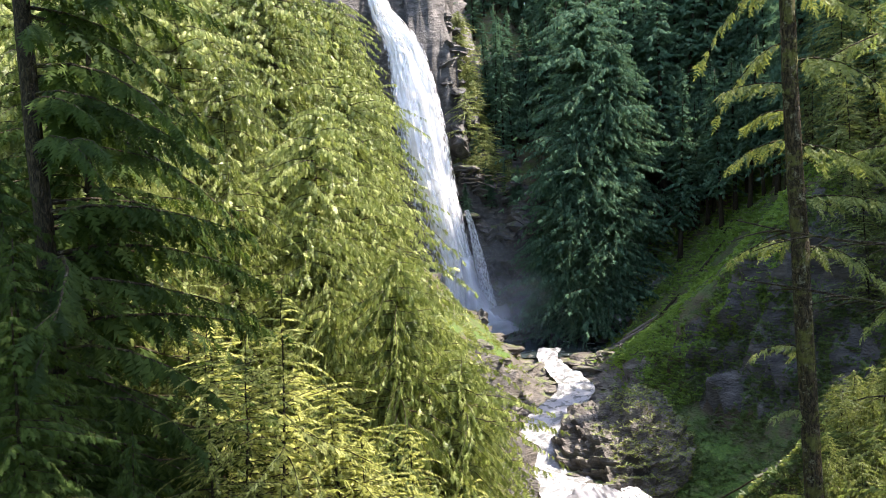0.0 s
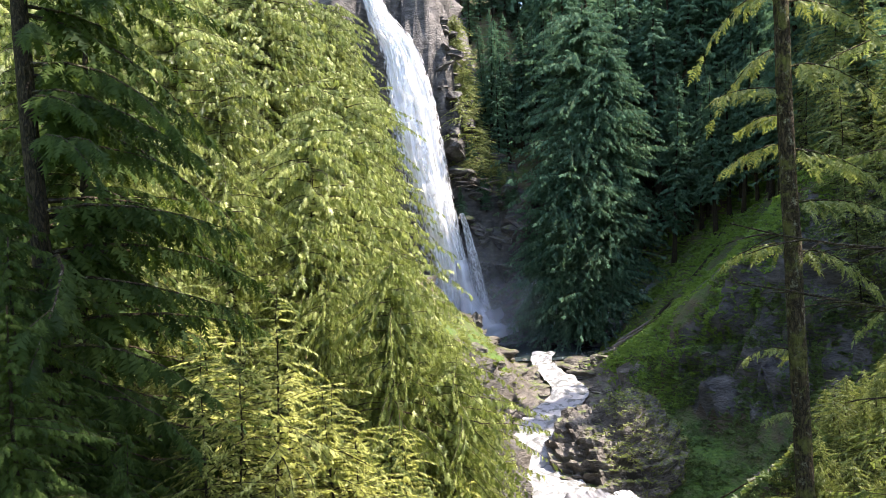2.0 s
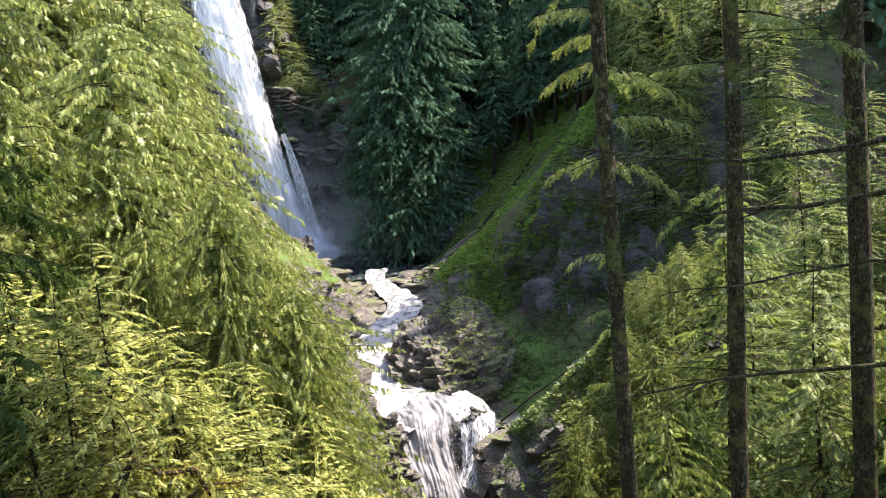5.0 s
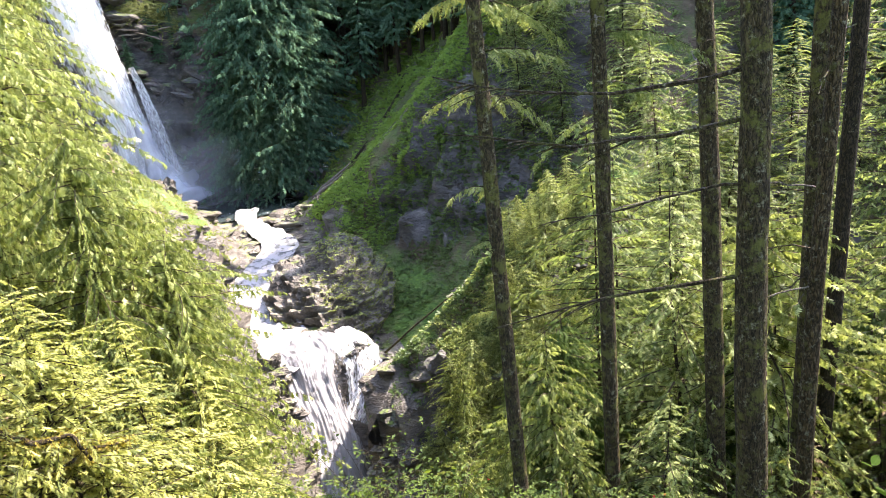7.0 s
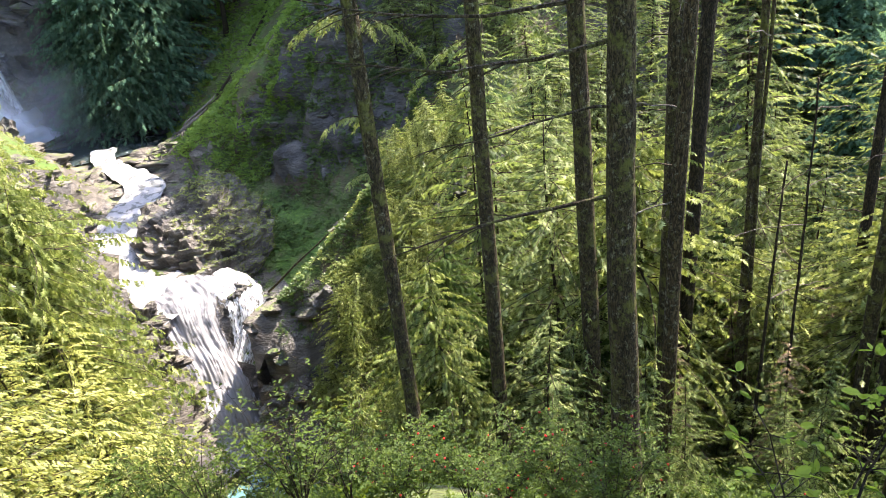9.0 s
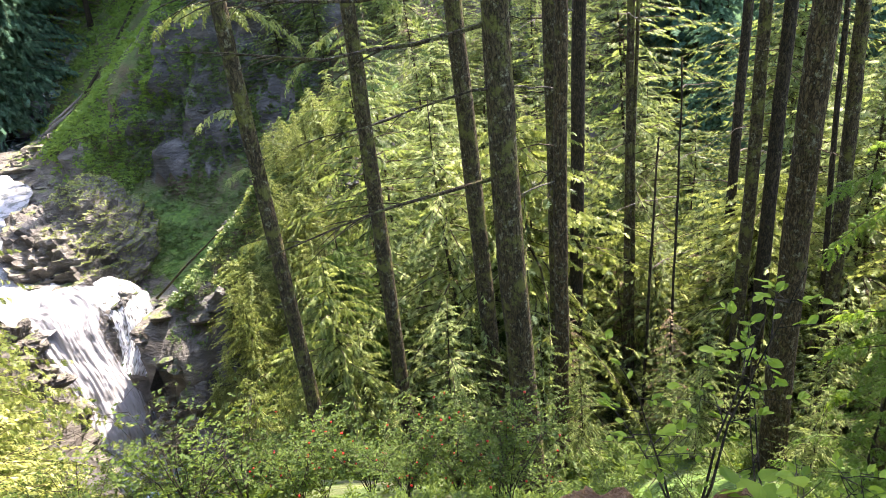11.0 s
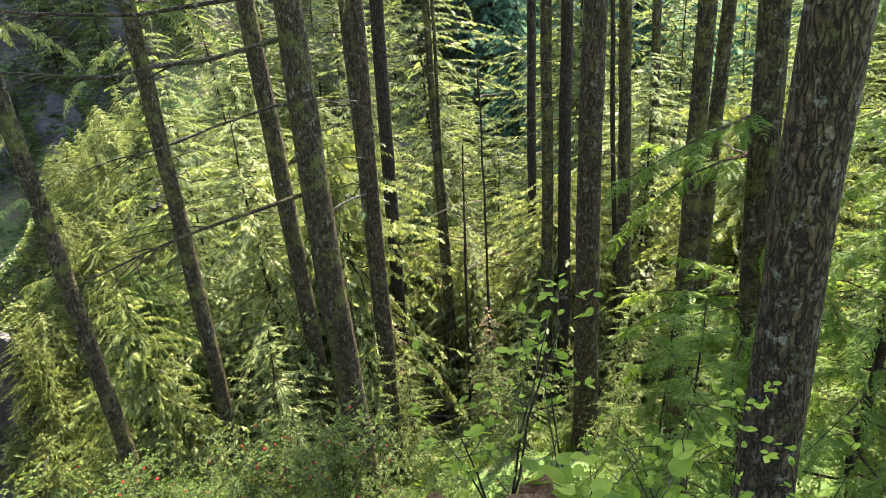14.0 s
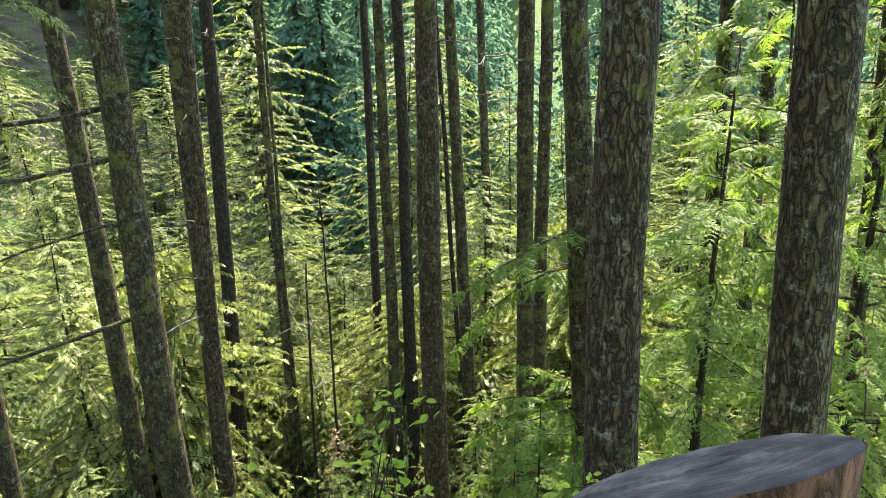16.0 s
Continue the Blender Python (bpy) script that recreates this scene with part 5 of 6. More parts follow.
tall_tree(9.31, 7.88, -11.48, (-0.009, 0.011), 0.300, 4, "stout dark fir trunk with deeply furrowed mossy bark", stubs=4, sides=24,
          named=((0, 0, -0.35, 2.55, 5.2, -0.24, -0.30, 0.045), (0, 0, -1.15, 2.45, 5.0, -0.24, -0.28, 0.048), (0, 0, -2.3, 2.60, 3.6, -0.05, 0.06, 0.028), (0, 0, -3.9, 2.5, 4.6, -0.10, 0.12, 0.045)))
tall_tree(13.65, 10.12, -7.71, (0.004, -0.006), 0.218, 5, FURROWED, stubs=14)
tall_tree(11.2, 8.39, -13.34, (0.014, -0.019), 0.176, 6, "slim fir trunk with pale flaking bark", bark_pale, stubs=18)
tall_tree(15.94, 11.05, -9.07, (0.016, -0.023), 0.208, 7, FURROWED, bark_dark, stubs=20)
tall_tree(16.75, 9.75, -13.21, (0.002, -0.003), 0.121, 8, "thin young fir trunk", stubs=9)
tall_tree(16.85, 9.59, -13.22, (0.001, -0.002), 0.060, 9, "thin young fir trunk", stubs=9, sides=8, crown=False)
tall_tree(15.97, 8.68, -12.18, (0.008, -0.014), 0.050, 10, "thin leafless pole of a young tree", bark_dark, 8, -5.0, 8, False)
tall_tree(16.3, 8.04, -11.35, (-0.003, 0.006), 0.042, 11, "thin leafless pole of a young tree", bark_dark, 8, -3.0, 8, False)
tall_tree(19.09, 7.66, -14.0, (0.0, 0.001), 0.156, 12, FURROWED, bark_dark, stubs=14)
tall_tree(16.98, 6.44, -13.18, (0.0, -0.001), 0.180, 13, FURROWED, stubs=12)
tall_tree(17.16, 5.95, -13.13, (0.0, 0.001), 0.196, 14, FURROWED, bark_dark, stubs=8)
tall_tree(13.92, 4.23, -11.64, (-0.001, 0.002), 0.295, 15, "stout fir trunk with lichen-spotted furrowed bark", bark_pale, 20, stubs=6)
tall_tree(18.75, 4.75, -11.83, (-0.012, 0.048), 0.077, 16, "thin young fir trunk", bark_dark, stubs=10)
tall_tree(17.65, 4.19, -12.86, (-0.008, 0.034), 0.195, 17, FURROWED, stubs=12)
tall_tree(22.5, 4.47, -14.87, (-0.006, 0.028), 0.177, 18, FURROWED, stubs=12)
tall_tree(13.18, 1.97, -12.04, (-0.002, 0.011), 0.205, 19, "slim dark fir trunk with rough bark", bark, 16, stubs=8)
tall_tree(15.59, 2.04, -11.84, (0.0, 0.001), 0.178, 20, FURROWED, stubs=10)
tall_tree(9.70, 0.41, -7.84, (-0.002, 0.048), 0.222, 21, "dark fir trunk behind drooping green boughs", bark, 16, stubs=5)
tall_tree(5.67, 0.07, -3.97, (0.0, 0.011), 0.245, 22, "stout near fir trunk crusted with grey lichen", bark_pale, 36, stubs=1)
tall_tree(15.53, -1.76, -10.38, (0.001, 0.005), 0.192, 23, FURROWED, stubs=12)
tall_tree(15.43, -2.51, -10.13, (0.0, -0.003), 0.171, 24, FURROWED, stubs=12)
tall_tree(5.59, -1.39, -2.82, (0.007, 0.029), 0.240, 25, "stout near fir trunk crusted with grey lichen", bark_pale, 36, stubs=2)
tall_tree(13.73, -4.34, -7.02, (0.01, 0.032), 0.157, 26, FURROWED, stubs=12)
tall_tree(-7.73, 13.51, -3.81, (-0.026, -0.015), 0.190, 27, "dark shaded hemlock trunk with bare lower branches", bark_dark, stubs=16, name="hemlock_tree")

# leafy trees that fill the wood behind the trunks
rng = np.random.default_rng(11)


def right_wood(n, dist, az_range, hts, kinds, name, label, category, group, low=None, squash=1.0):
    made = 0
    for _ in range(n * 30):
        if made >= n:
            break
        a, d, h = rng.uniform(*az_range), rng.uniform(*dist), rng.uniform(*hts)
        x, y = d * math.sin(radians(a)), d * math.cos(radians(a))
        cd, _, half = creek_near(np.array([[x, y]]))
        reach = math.degrees(math.atan2(3.2 * h / 18, d))
        if cd[0] < half[0] + 1.0 or a - reach < 26.5 + max(0, (d - 30)) * 0.02:
            continue
        if h > 5 and 27 < y < 43 and 12 < x < 21 + 0.61 * h:
            continue
        if low is not None and math.degrees(math.atan2(ground_at(x, y) + h, d)) > low:
            continue
        plant_at(kinds[int(rng.integers(len(kinds)))], name, x, y, h, rng, label, category, group, 0.25, squash)
        made += 1


right_wood(40, (25, 48), (34, 110), (16, 26), TALL_HEM, "hemlock_tree", "tall sunlit green hemlock with layered boughs", "tree", "hemlocks in the valley", None, 1.2)
right_wood(78, (19, 42), (33, 110), (6, 14), HEMLOCKS + CEDARS[:1], "hemlock_tree", "sunlit green hemlock with layered boughs", "tree", "hemlocks in the valley", None, 1.45)
right_wood(34, (44, 68), (36, 74), (8, 15), HEMLOCKS, "hemlock_tree", "green hemlock on the far side of the valley", "tree", "hemlocks in the valley", None, 1.3)
right_wood(46, (26, 46), (29, 50), (2.5, 4.9), SMALL_CEDAR + SMALL_HEM, "young_hemlock", "small green hemlock on the sunlit spur", "young tree", "understorey hemlocks", None, 1.3)
right_wood(64, (13, 26), (31, 110), (2.5, 6), SMALL_HEM, "young_hemlock", "small green hemlock between the tall trunks", "young tree", "understorey hemlocks")
right_wood(44, (48, 74), (46, 116), (22, 32), FIRS_FAR, "fir_tree", "distant shaded fir across the valley", "tree", "firs across the valley")
right_wood(26, (22, 36), (29, 50), (4, 9), SMALL_CEDAR + SMALL_HEM, "cedar_tree", "bright sunlit young cedar above the rock brow", "tree", "cedars on the brow")
for a, d, h in ((63, 24, 9), (61.5, 26, 8), (57, 22, 7), (66, 23, 8.5), (73, 25, 10), (52, 20, 6), (80, 22, 8), (70, 19, 5.5), (47, 18, 5), (55, 17, 5), (60, 20, 7), (67, 21, 7), (76, 20, 7), (84, 19, 6), (43, 20, 6), (64, 17, 4.5), (-10, 16.5, 5), (-13, 17.5, 5.5), (-5, 18, 5), (-16, 15.5, 4.5)):
    plant_at(DEAD_HEM, "dead_hemlock", d * math.sin(radians(a)), d * math.cos(radians(a)), h, rng, "dead young hemlock with withered brown foliage", "young tree", "withered hemlocks")
BROW_EL, BROW_AZ = [-45, -34, -31, -26, -22.4, -19.8, -12], [18, 19.5, 19.5, 21.5, 23.4, 27.0, 28.5]
made = 0
for _ in range(1500):
    if made >= 60:
        break
    a, d, h = rng.uniform(19, 34), rng.uniform(15, 36), rng.uniform(2, 7)
    x, y = d * math.sin(radians(a)), d * math.cos(radians(a))
    z = ground_at(x, y)
    cd, _, half = creek_near(np.array([[x, y]]))
    if cd[0] < half[0] + 0.8:
        continue
    if all(a - math.degrees(math.atan2(5.0 * h / 18 * (1 - k) ** 0.5 + 0.2, d)) > np.interp(math.degrees(math.atan2(z + k * h, d)), BROW_EL, BROW_AZ) for k in (0.1, 0.5, 0.95)):
        plant_at(SMALL_CEDAR[int(rng.integers(3))], "cedar_tree", x, y, h, rng, "bright sunlit young cedar above the rock brow", "young tree", "cedars on the brow")
        made += 1

made = 0
for _ in range(1500):
    if made >= 60:
        break
    a, d, h = rng.uniform(18.5, 31), rng.uniform(29, 37.5), rng.uniform(1.2, 3.4)
    x, y = d * math.sin(radians(a)), d * math.cos(radians(a))
    z = ground_at(x, y)
    if creek_near(np.array([[x, y]]))[0][0] < 3.6:
        continue
    if all(a - math.degrees(math.atan2(4.5 * h / 18 * (1 - k) ** 0.5 + 0.1, d)) > np.interp(math.degrees(math.atan2(z + k * h, d)), BROW_EL, BROW_AZ) for k in (0.1, 0.5, 0.95)):
        plant_at(SMALL_CEDAR[int(rng.integers(3))], "cedar_tree", x, y, h, rng, "bright sunlit young cedar above the rock brow", "young tree", "cedars on the brow", 0.25, 1.3)
        made += 1

# leafy hemlocks between the first slender trunks
for x, y, top_ in ((13.6, 17.9, -1.5), (17.2, 21.4, -1.5), (16.2, 17.4, -4.5), (18.6, 15.4, -5.0)):
    plant_at(HEMLOCKS[int(rng.integers(3))], "hemlock_tree", x, y, top_ - ground_at(x, y), rng, "sunlit green hemlock with layered boughs", "tree", "hemlocks in the valley", 0.25, 0.9)

# dark young firs among the tall trunks, their shade put into the foliage colour
for x, y, top_ in ((9.5, 14.3, -6.4), (10.6, 16.5, -7.6), (14.6, 13.6, -7.4), (19.0, 12.4, -8.0)):
    plant_at(DARK_HEM[int(rng.integers(2))], "hemlock_tree", x, y, top_ - ground_at(x, y), rng, "dark green young hemlock with drooping boughs", "young tree", "dark young hemlocks", 0.25, 1.3)

made = 0
for _ in range(900):
    if made >= 46:
        break
    a, d, h = rng.uniform(23, 38), rng.uniform(31, 47), rng.uniform(1.5, 5)
    x, y = d * math.sin(radians(a)), d * math.cos(radians(a))
    z = ground_at(x, y)
    if creek_near(np.array([[x, y]]))[0][0] < 4.5:
        continue
    if all(a - math.degrees(math.atan2(5.0 * h / 18 * (1 - k) ** 0.5 + 0.2, d)) > np.interp(math.degrees(math.atan2(z + k * h, d)), BROW_EL, BROW_AZ) for k in (0.1, 0.5, 0.95)):
        plant_at(SMALL_CEDAR[int(rng.integers(3))], "cedar_tree", x, y, h, rng, "bright sunlit young cedar above the rock brow", "young tree", "cedars on the brow")
        made += 1

# ---- near boughs on the first trunks ----
def bough_thing(name, x, y, z, az, length, seed, material, label, rise=0.1, droop=0.35, count=9, leaf=0.34, hang=0.3, template=SP_NEAR):
    """One leafy branch that grows from a trunk."""
    rng = np.random.default_rng(seed)
    leaves, limbs = boughs(rng, np.zeros((1, 3)), np.array([az]), np.array([length]), rise, droop, count, template, leaf, hang, 0.25, 0.1, 0.018)
    root = empty(name, pose(x, y, z), label, "branch", "boughs on the near trunks")
    tagged(part("branchwork", mesh_np("branchwork", *limbs), limb_bark, root), kind="stuff")
    tagged(part("foliage", mesh_np("foliage", *leaves), material, root), kind="stuff")
    return root


for i, (z, az, length) in enumerate(((3.2, 2.6, 1.9), (2.4, 2.85, 1.7), (1.4, 2.5, 1.8), (1.9, 2.3, 1.4), (-0.45, 2.7, 1.7), (-2.5, 2.4, 1.2), (4.3, 2.7, 2.2),
                                     (2.8, -0.5, 2.2), (1.3, -0.35, 2.4), (0.3, -0.7, 2.2), (-0.6, -0.3, 1.9), (4.0, -0.2, 2.2), (-3.6, 2.9, 0.9), (-5.2, 2.6, 1.0))):
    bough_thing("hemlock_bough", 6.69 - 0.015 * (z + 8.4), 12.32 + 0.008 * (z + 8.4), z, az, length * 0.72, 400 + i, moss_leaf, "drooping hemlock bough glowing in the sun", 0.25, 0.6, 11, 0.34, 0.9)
for i, (z, az, length) in enumerate(((3.4, 2.7, 2.2), (2.2, -0.3, 2.4), (1.2, 2.9, 1.8), (0.4, -0.6, 2.0), (-1.2, 2.5, 1.4), (-0.6, -0.1, 2.2), (3.0, 0.2, 2.4))):
    bough_thing("hemlock_bough", 9.2, 12.1, z, az, length, 440 + i, hemlock_leaf, "sunlit hemlock bough on a slender trunk", 0.1, 0.45, 12, 0.34, 0.6)

rng = np.random.default_rng(31)
# dark drooping boughs close by, over the hillside, darkened in colour for shade
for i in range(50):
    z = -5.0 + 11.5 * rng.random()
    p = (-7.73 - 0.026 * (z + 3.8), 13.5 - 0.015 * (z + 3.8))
    bough_thing("hemlock_bough", p[0], p[1], z, rng.uniform(-0.8, 0.9), rng.uniform(2.0, 4.5), 470 + i, shade_dark_leaf, "dark hemlock bough hanging from a near trunk, its foliage darkened for shade", 0.12, 0.42, 32, 0.26, 0.7, SP_DARK)

# green boughs that reach in front of the trunks further along the slope
for i in range(24):
    x, y, z0, z1 = ((9.70, 0.41, -6.5, 0.0), (15.53, -1.76, -8, 4), (13.73, -4.34, -6, 4), (15.43, -2.51, -8, 3))[i % 4]
    z = rng.uniform(z0, z1)
    bough_thing("hemlock_bough", x, y + (0.048 * (z + 7.84) if i % 4 == 0 else 0), z, rng.uniform(2.4, 4.4), rng.uniform(1.3, 2.4), 540 + i, bough_leaf, "fresh green hemlock bough before a dark trunk", 0.1, 0.35, 12, 0.34, 0.35)

for i in range(18):
    x, y = ((15.53, -1.76), (13.73, -4.34), (15.43, -2.51))[i % 3]
    z = rng.uniform(-3.2, 2.6)
    bough_thing("hemlock_bough", x, y, z, rng.uniform(2.2, 4.2), rng.uniform(2.0, 3.2), 600 + i, bough_leaf, "fresh green hemlock bough before a dark trunk", 0.1, 0.35, 13, 0.36, 0.4)

for i in range(8):
    z = rng.uniform(-5.8, -2.4)
    bough_thing("hemlock_bough", 9.70, 0.41 + 0.048 * (z + 7.84), z, rng.uniform(1.3, 2.4), rng.uniform(1.2, 2.0), 580 + i, bough_leaf, "fresh green hemlock bough before a dark trunk", 0.1, 0.45, 13, 0.36, 0.4)

# leafy small hemlocks beside the stout near trunks
for x, y, h, k in ((6.9, 0.95, 4.0, 0), (8.6, -0.9, 8.4, 1), (9.6, -2.4, 9.5, 1), (11.6, -3.6, 11.5, 0), (10.6, -1.2, 9.0, 1), (8.8, 1.6, 4.2, 1)):
    plant_at(NEAR_HEM[k], "small_hemlock", x, y, h, rng, "feathery bright green small hemlock beside a trunk", "young tree", "small hemlocks")


# ---- shrubs ----
def leaf_blade(kind="oval"):
    if kind == "oval":
        x, w = np.array([0, 0.18, 0.5, 0.8, 1.0]), np.array([0, 0.2, 0.29, 0.2, 0])
    else:
        x, w = np.array([0, 0.15, 0.45, 0.75, 1.0]), np.array([0, 0.28, 0.36, 0.22, 0])
    v = [(0, 0, 0)] + [(x[i], s * w[i], 0.06 - 0.10 * x[i] ** 2) for i in (1, 2, 3) for s in (-1, 1)] + [(1, 0, -0.06)] + [(x[i], 0, -0.02 - 0.08 * x[i] ** 2) for i in (1, 2, 3)]
    f = [(0, 1, 8), (0, 8, 2), (1, 3, 9), (1, 9, 8), (8, 9, 4), (8, 4, 2), (3, 5, 10), (3, 10, 9), (9, 10, 6), (9, 6, 4), (5, 7, 10), (10, 7, 6)]
    return np.array(v, float), np.array(f)


SMALL_LEAF = (np.array([(0, 0, 0), (0.5, -0.26, 0.05), (1, 0, -0.05), (0.5, 0.26, 0.05)], float), np.array([(0, 1, 2), (0, 2, 3)]))
OVAL, BROAD = leaf_blade(), leaf_blade("broad")
BERRY = bmesh.new()
bmesh.ops.create_icosphere(BERRY, subdivisions=1, radius=0.024)
berry_me = bpy.data.meshes.new("berry")
BERRY.to_mesh(berry_me)
BERRY.free()
red, _nt, _b, _a, _l = nodes_of("red_berry")
_b.inputs["Base Color"].default_value, _b.inputs["Roughness"].default_value = (0.55, 0.02, 0.01, 1), 0.3
berry_me.materials.append(red)


class Shrub:
    def __init__(self, seed, height, spread, stems, twigs, per, blade, size, leaf_mat, flat=0.5, stem_r=0.008):
        rng = np.random.default_rng(seed)
        wood, at, along, up_ = [], [], [], []
        self.tips = []
        for _ in range(stems):
            a = rng.uniform(0, 2 * np.pi)
            out = np.array([math.cos(a), math.sin(a), 0]) * spread * rng.uniform(0.3, 1)
            s = np.linspace(0, 1, 7)[:, None]
            line = out * s ** 1.3 + np.array([0, 0, height * rng.uniform(0.65, 1.05)]) * (s * 1.25 - 0.25 * s * s) + np.cumsum(rng.normal(0, 0.03 * height, (7, 3)), 0) * 0.35
            wood.append(tube(line, stem_r * (1.15 - s[:, 0]), 5, False))
            for _ in range(twigs):
                k = rng.uniform(0.25, 1)
                p = np.array([np.interp(k, s[:, 0], line[:, i]) for i in range(3)])
                b = rng.uniform(0, 2 * np.pi)
                d = np.array([math.cos(b), math.sin(b), rng.uniform(-0.1, 0.5)])
                l = rng.uniform(0.18, 0.42) * height * 0.45
                t = np.linspace(0, 1, 4)[:, None]
                tw = p + d * l * t + np.array([0, 0, -0.12 * l]) * t * t
                wood.append(tube(tw, stem_r * 0.35 * (1.2 - t[:, 0]), 4, False))
                self.tips.append(tw[2])
                for j in range(per):
                    kk = rng.uniform(0.15, 1)
                    at.append(p + d * l * kk)
                    sg = rng.choice([-1, 1])
                    along.append(d + sg * 0.9 * np.array([-d[1], d[0], 0]) + rng.normal(0, 0.25, 3))
                    up_.append(np.array([0, 0, 1.0]) + rng.normal(0, flat, 3))
        n = len(at)
        lv, lf = place_sprays(blade, np.array(at), np.array(along), np.array(up_), size * rng.uniform(0.6, 1.2, n))
        self.parts = [("stem", mesh_np("stem", *joined(wood)), bark_dark), ("leaves", mesh_np("leaves", lv, lf), leaf_mat)]
        for _, me, m in self.parts:
            me.materials.append(m)

    def plant(self, name, x, y, scale, turn, label, category, group, berries=0, seed=0, dz=-0.05):
        rng = np.random.default_rng(seed)
        root = empty(name, pose(x, y, ground_at(x, y) + dz, 0, 0, turn) @ Matrix.Diagonal((scale, scale, scale, 1)), label, category, group)
        for n, me, m in self.parts:
            ob = tagged(part("leafage" if n == "leaves" else n, me, m, root), kind="stuff" if n == "leaves" else "")
            stem = ob if n == "stem" else stem
        for k in range(berries):
            t = self.tips[int(rng.integers(len(self.tips)))]
            part("berry", berry_me, None, stem, m=pose(t[0] + rng.normal(0, 0.03), t[1] + rng.normal(0, 0.03), t[2] - 0.015))
        return root


HUCKLE = [Shrub(500 + i, 1.9, 1.2, 10, 18, 10, SMALL_LEAF, 0.062, shrub_leaf) for i in range(3)]
SALAL = [Shrub(520 + i, 0.85, 0.3, 4, 5, 3, BROAD, 0.10, broad_leaf, 0.35, 0.006) for i in range(2)]
LEAFY = [Shrub(540 + i, 1.3, 0.4, 4, 7, 5, OVAL, 0.044, broad_leaf, 0.4, 0.006) for i in range(2)]
TWIGGY = Shrub(560, 2.2, 1.2, 7, 12, 3, SMALL_LEAF, 0.07, shrub_leaf)
for i in range(18):
    a, d = radians(rng.uniform(22, 66)), rng.uniform(6.0, 9.5)
    x, y = d * math.sin(a), d * math.cos(a)
    HUCKLE[i % 3].plant("berry_bush", x, y, rng.uniform(0.5, 0.85), rng.uniform(0, 360), "green bush with small leaves and red berries on the slope", "bush", "berry bushes", 9 if a < radians(56) else 2, i)
for i in range(10):
    a, d = radians(rng.uniform(52, 104)), rng.uniform(6.0, 11.0)
    x, y = d * math.sin(a), d * math.cos(a)
    HUCKLE[i % 3].plant("leafy_bush", x, y, rng.uniform(0.35, 0.65), rng.uniform(0, 360), "low green leafy bush among the trunks", "bush", "low bushes")
for i in range(16):
    a, d = radians(rng.uniform(-24, 22)), rng.uniform(6, 10.5)
    x, y = d * math.sin(a), d * math.cos(a)
    HUCKLE[i % 3].plant("leafy_bush", x, y, rng.uniform(0.5, 0.8), rng.uniform(0, 360), "low green leafy bush on the steep bank", "bush", "low bushes")
for x, y, s in ((1.75, 6.6, 1.0), (2.5, 6.9, 0.9), (0.9, 7.2, 0.8)):
    TWIGGY.plant("twiggy_bush", x, y, s, rng.uniform(0, 360), "dark twiggy bush with few leaves above the falls", "bush", "twiggy bushes")
for i, (x, y, s) in enumerate(((2.36, 0.62, -1.86), (2.42, 0.74, -1.98))):
    SALAL[i % 2].plant("broad_leaf_plant", x, y, (s - ground_at(x, y)) / 0.85, rng.uniform(0, 360), "bright broad-leaved plant with glossy leaves at the brink", "plant", "broad-leaved plants")
for i, (x, y, s) in enumerate(((2.76, 1.42, -1.35), (2.90, 0.42, -1.62), (2.88, 0.22, -1.86), (2.82, 0.02, -1.95), (2.94, 1.06, -1.8))):
    LEAFY[i % 2].plant("leafy_sapling", x, y, (s - ground_at(x, y)) / 1.3, rng.uniform(0, 360), "bright leafy sapling with small oval leaves at the brink", "plant", "leafy saplings")

# bare soil with wood chips and a broken stub at the brink
soil = rock_material("brown_forest_soil", (0.12, 0.052, 0.018), (0.24, 0.125, 0.050), (0.36, 0.215, 0.10), MOSS, 1.3, 0.14, 7.0, 0.9, 0.5)
chip_wood = bark_material("split_wood", (0.10, 0.055, 0.03), (0.24, 0.145, 0.085), (0.40, 0.27, 0.17), (0.3, 0.25, 0.18), 0.72, (0.08, 0.09, 0.02), 0.8, 3.0, 0.4)
crng = np.random.default_rng(77)
for x, y, top_, sx, sy in ((2.02, 0.98, -2.21, 0.42, 0.30), (2.12, 0.42, -2.30, 0.36, 0.34), (1.92, 1.36, -2.30, 0.30, 0.26)):
    g0 = ground_at(x, y)
    hgt = 0.5 * (top_ - g0) + 0.15
    mound = part("soil_mound", rock_mesh("soil_mound", int(crng.integers(900)), np.array([sx, sy, hgt]), 5, 0.0, 0.35, (0.75, 0.97), 0.05), soil, m=pose(x, y, top_ - hgt * 0.9, 0, 0, crng.uniform(0, 360)))
    tagged(mound, "crumbling mound of brown forest soil at the brink", "soil", "soil mounds")
chip_bm = bmesh.new()
bmesh.ops.create_cube(chip_bm, size=1)
for vv in chip_bm.verts:
    vv.co = (vv.co.x * 0.05 * (0.55 if vv.co.x > 0 and vv.co.y > 0 else 1), vv.co.y * 0.022, vv.co.z * 0.009)
bmesh.ops.bevel(chip_bm, geom=list(chip_bm.edges), offset=0.0015, segments=1, affect="EDGES")
chip_me = bpy.data.meshes.new("wood_chip")
chip_bm.to_mesh(chip_me)
chip_bm.free()
chip_me.materials.append(chip_wood)
